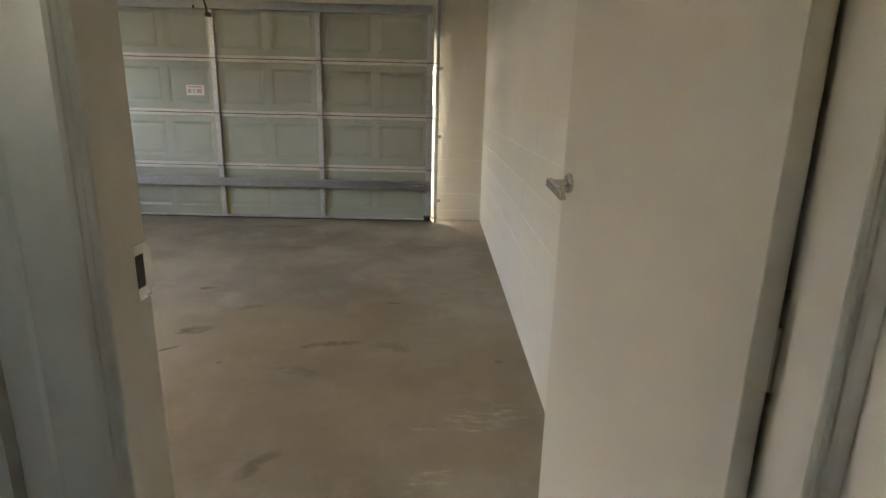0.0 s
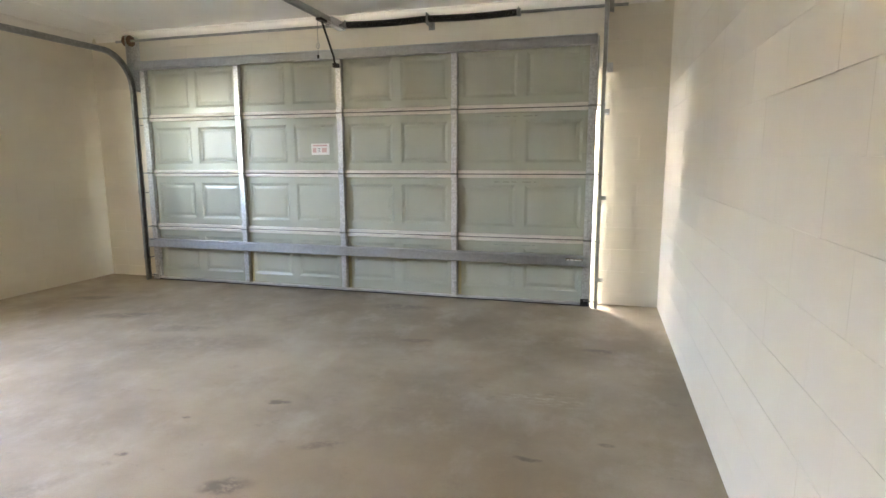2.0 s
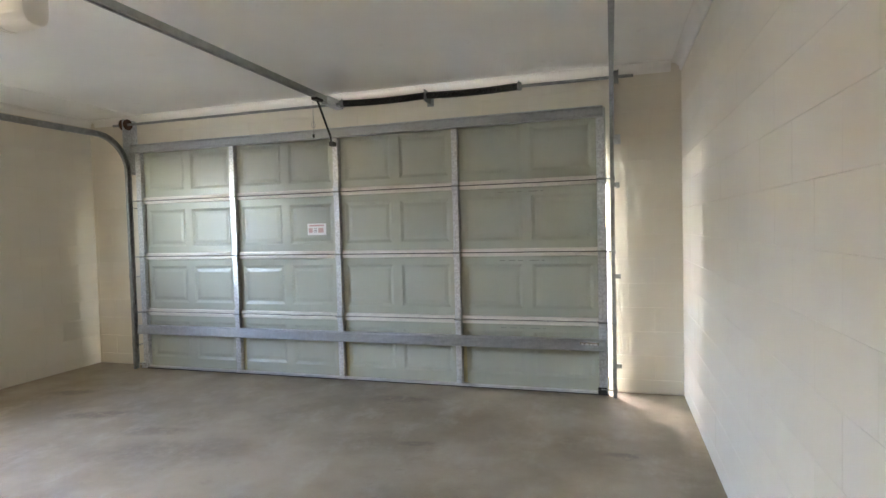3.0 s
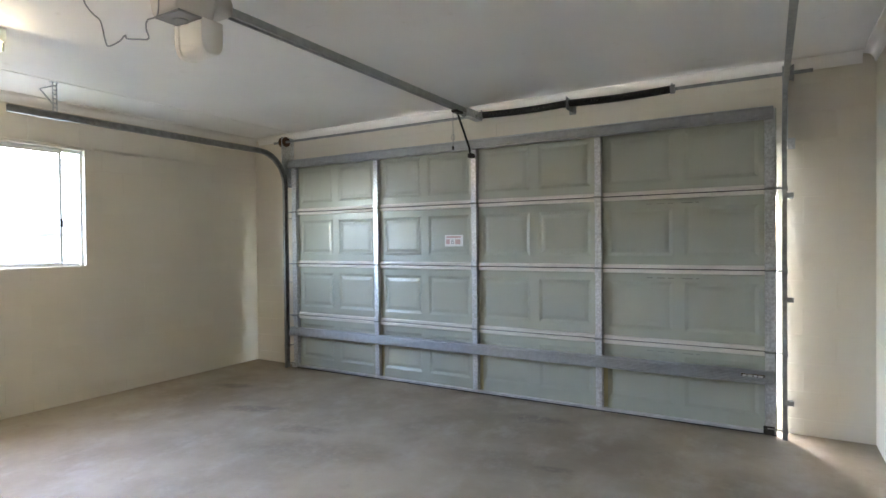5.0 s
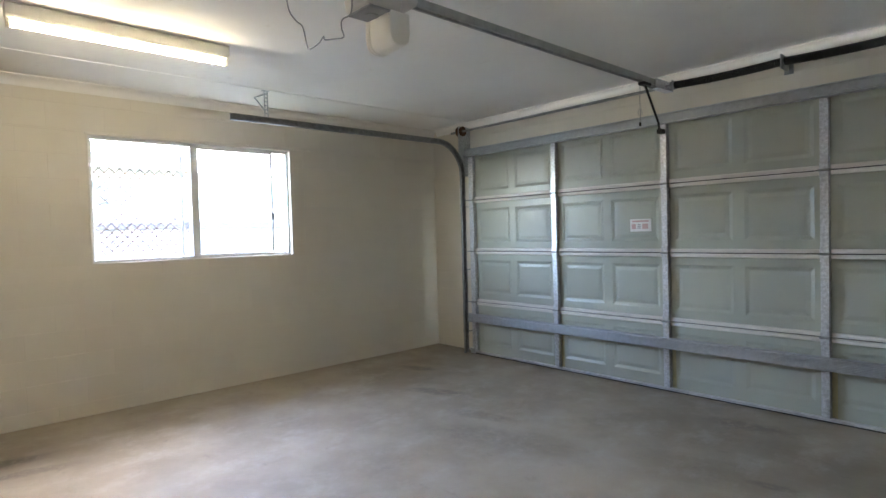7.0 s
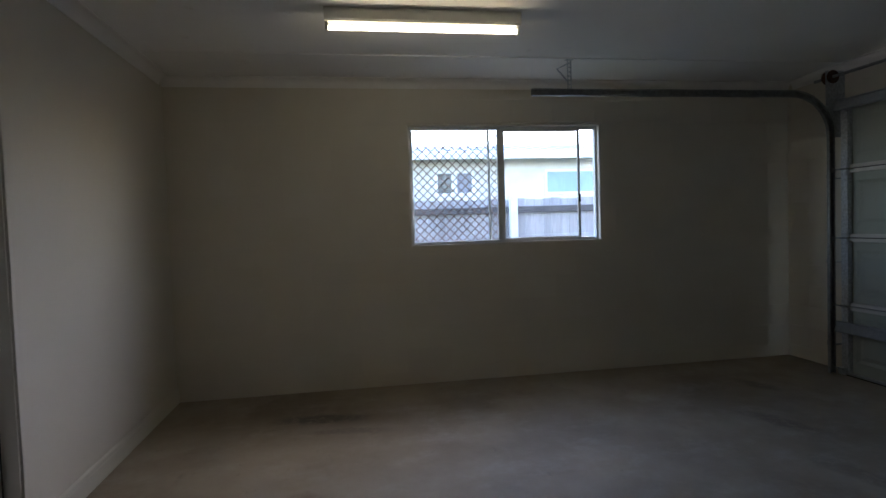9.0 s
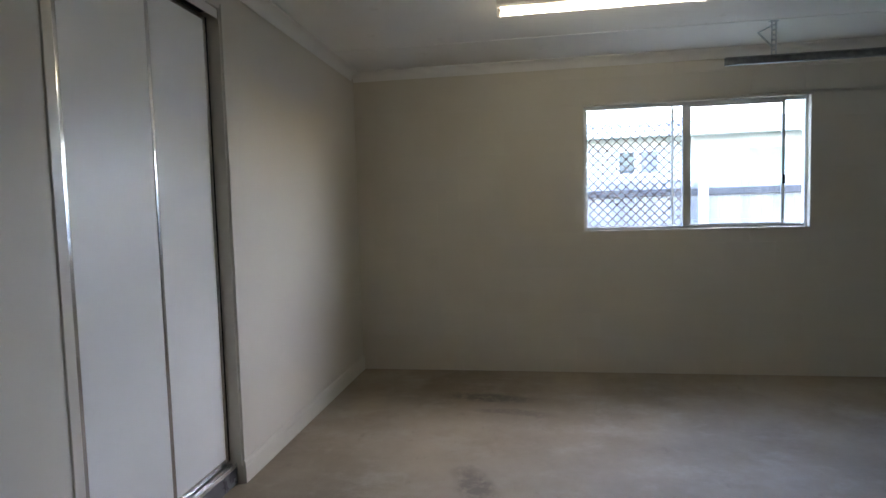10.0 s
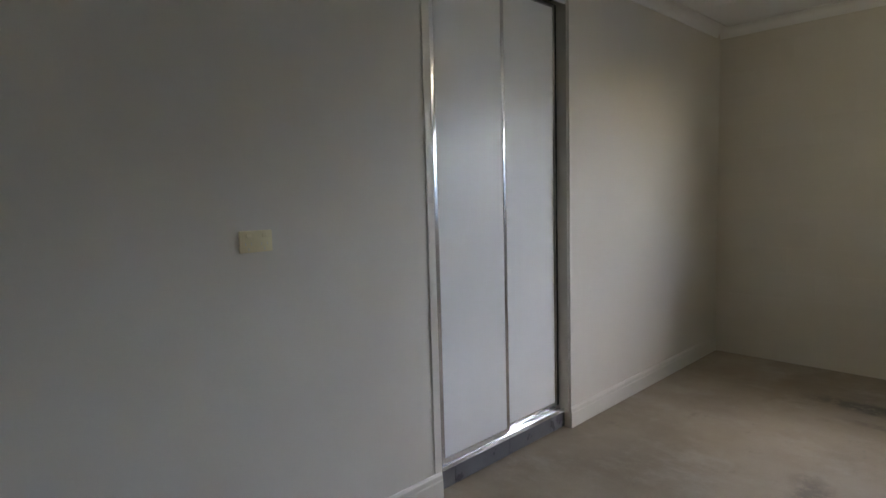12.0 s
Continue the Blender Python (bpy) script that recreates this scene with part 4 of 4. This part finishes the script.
for x in (-1.378, -1.321):
    part("rocker", boxed(x - 0.009, x + 0.009, YS + 0.011, YS + 0.016, 1.283, 1.298, 0.002), SOCKET, socket)
    bm = boxed(x - 0.012, x - 0.009, YS + 0.0105, YS + 0.0118, 1.255, 1.265)
    box(bm, x + 0.009, x + 0.012, YS + 0.0105, YS + 0.0118, 1.255, 1.265)
    box(bm, x - 0.0015, x + 0.0015, YS + 0.0105, YS + 0.0118, 1.238, 1.248)
    part("slots", bm, LIP, socket)

# ---- outdoors ----
ground = solid("ground", boxed(-300, 300, -300, 300, -0.4, -0.13), LAWN, "mown lawn round the house", "ground", "structure")
drive = solid("driveway", boxed(-5.6, 0.8, YN + 0.19, 40, -0.2, -0.05), DRIVE, "pale concrete driveway in the sun", "driveway", "structure")

FNX = -9.0
fence = thing("paling_fence", (FNX, 4, -0.13), "weathered grey timber paling fence with a dark top rail", "fence")
paling_bm = boxed(-0.008, 0.008, -0.068, 0.068, 0.0, 1.92, 0.003)
paling_me = bpy.data.meshes.new("paling")
paling_bm.to_mesh(paling_me)
paling_bm.free()
paling_me.materials.append(FENCE)
for k in range(150):
    p = new("paling", paling_me)
    p.parent = fence
    p.location = (0.002 * math.sin(k * 2.3), -7.5 + k * 0.142, 0.012 * math.sin(k * 1.7))
for z in (0.35, 1.15):
    part("rail", boxed(FNX + 0.010, FNX + 0.05, -3.6, 17.8, z, z + 0.075, 0.004), FENCE, fence)
part("top_rail", boxed(FNX + 0.009, FNX + 0.06, -3.6, 17.8, 1.57, 1.67, 0.006), FENCE_CAP, fence, "dark weathered top rail")
part("post", boxed(FNX + 0.06, FNX + 0.14, 4.80, 4.92, -0.13, 1.84, 0.006), FASCIA, fence, "white painted fence post")

HX = -15.3
house = thing("neighbour_house", (HX, 4, -0.13), "pale rendered single-storey house with a blue-grey metal roof", "house")
wall_bm = boxed(HX - 6, HX, -9, 18, -0.13, 3.17)
wall_part = part("wall", wall_bm, RENDERED, house)
roof_bm = bmesh.new()
bar(roof_bm, [(HX + 0.6, 3.30), (HX - 3.2, 4.00), (HX - 7.0, 3.30), (HX - 7.0, 3.20), (HX + 0.6, 3.20)], "y", -9.6, 18.6)
roof_part = part("roof", roof_bm, ROOF, house, "blue-grey metal roof")
for k in range(70):
    bm = bmesh.new()
    y = -9.4 + k * 0.4
    bar(bm, [(HX + 0.6, 3.305), (HX - 3.2, 4.005), (HX - 3.2, 4.035), (HX + 0.6, 3.335)], "y", y, y + 0.03)
    part("roof_rib", bm, ROOF, roof_part)
part("gutter", boxed(HX + 0.58, HX + 0.70, -9.6, 18.6, 3.10, 3.29, 0.02, 2), FASCIA, house, "white gutter")
part("soffit", boxed(HX + 0.001, HX + 0.575, -9.6, 18.6, 3.155, 3.195), SOFFIT, house, "tan soffit")
for y0, y1, z0, z1, mt in ((4.70, 5.06, 2.28, 2.80, DARK_GLASS), (5.22, 5.62, 2.28, 2.80, GREY_BLIND), (7.75, 9.60, 2.25, 2.80, BLUE_BLIND)):
    win = part("window", boxed(HX - 0.02, HX + 0.03, y0 - 0.07, y1 + 0.07, z0 - 0.07, z1 + 0.07, 0.004), FASCIA, house, "white framed house window")
    part("pane", boxed(HX + 0.028, HX + 0.036, y0, y1, z0, z1), mt, win)

# ---- blocks of the painted walls ----
def block_mesh(name, w, h, face):
    """A shallow painted block face with eased edges; face is x (towards +x), X (towards -x) or Y (towards -y)."""
    bm = bmesh.new()
    e, d = 0.0011, 0.0055
    def at(u, v, n):
        return {"x": (n, u, v), "X": (-n, u, v), "Y": (u, -n, v)}[face]
    w2, h2 = w / 2 - 0.0002, h / 2 - 0.0004
    back = [bm.verts.new(at(u, v, -d)) for u, v in ((-w2, -h2), (w2, -h2), (w2, h2), (-w2, h2))]
    side = [bm.verts.new(at(u, v, -e * 0.7)) for u, v in ((-w2, -h2), (w2, -h2), (w2, h2), (-w2, h2))]
    top = [bm.verts.new(at(u, v, 0)) for u, v in ((-w2 + e, -h2 + e), (w2 - e, -h2 + e), (w2 - e, h2 - e), (-w2 + e, h2 - e))]
    for a, b in ((back, side), (side, top)):
        for i in range(4):
            bm.faces.new((a[i], a[(i + 1) % 4], b[(i + 1) % 4], b[i]))
    bm.faces.new(top), bm.faces.new(back)
    bmesh.ops.recalc_face_normals(bm, faces=bm.faces[:])
    me = bpy.data.meshes.new(name)
    bm.to_mesh(me)
    bm.free()
    me.materials.append(PAINT_BLOCK)
    return me


MESHES = {}
RAND = random.Random(7)


def lay(parent, face, place, u0, u1, phase, holes=()):
    """Lay courses of blocks in running bond on a wall from u0 to u1, cut at its ends and round holes (u0, u1, z0, z1)."""
    zs = [0.0] + [JOINT0 + COURSE * k for k in range(13)] + [H]
    for c, (z0, z1) in enumerate(zip(zs, zs[1:])):
        cuts = {u0, u1}
        u = phase + (BLOCK / 2 if c % 2 else 0) - 30 * BLOCK
        while u < u1:
            if u0 + 0.02 < u < u1 - 0.02:
                cuts.add(u)
            u += BLOCK
        bands = {z0, z1}
        for a, b, lo, hi in holes:
            if lo < z1 - 0.004 and hi > z0 + 0.004:
                cuts |= {q for q in (a, b) if u0 < q < u1}
                bands |= {q for q in (lo, hi) if z0 + 0.004 < q < z1 - 0.004}
        cuts, rows = sorted(cuts), sorted(bands)
        for lo, hi in zip(rows, rows[1:]):
            for a, b in zip(cuts, cuts[1:]):
                um, zm = (a + b) / 2, (lo + hi) / 2
                if b - a < 0.004 or any(p < um < q and r < zm < s for p, q, r, s in holes):
                    continue
                key = (face, round(b - a, 3), round(hi - lo, 3))
                if key not in MESHES:
                    MESHES[key] = block_mesh("block", b - a, hi - lo, face)
                ob = new("block", MESHES[key])
                ob.parent = parent
                out = RAND.uniform(-0.0004, 0.0004)
                ob.location = (place + out, um, zm) if face in "xX" else (um, place + out, zm)


lay(wall_west, "x", XW, YS, YN, 2.62, [(WY0, WY1, WZ0, WZ1)])
lay(wall_east, "X", XE, YD, YN, 2.62)
lay(wall_north, "Y", YN, XW, XE, 0.195, [(GX0, GX1, -0.1, GZ1)])
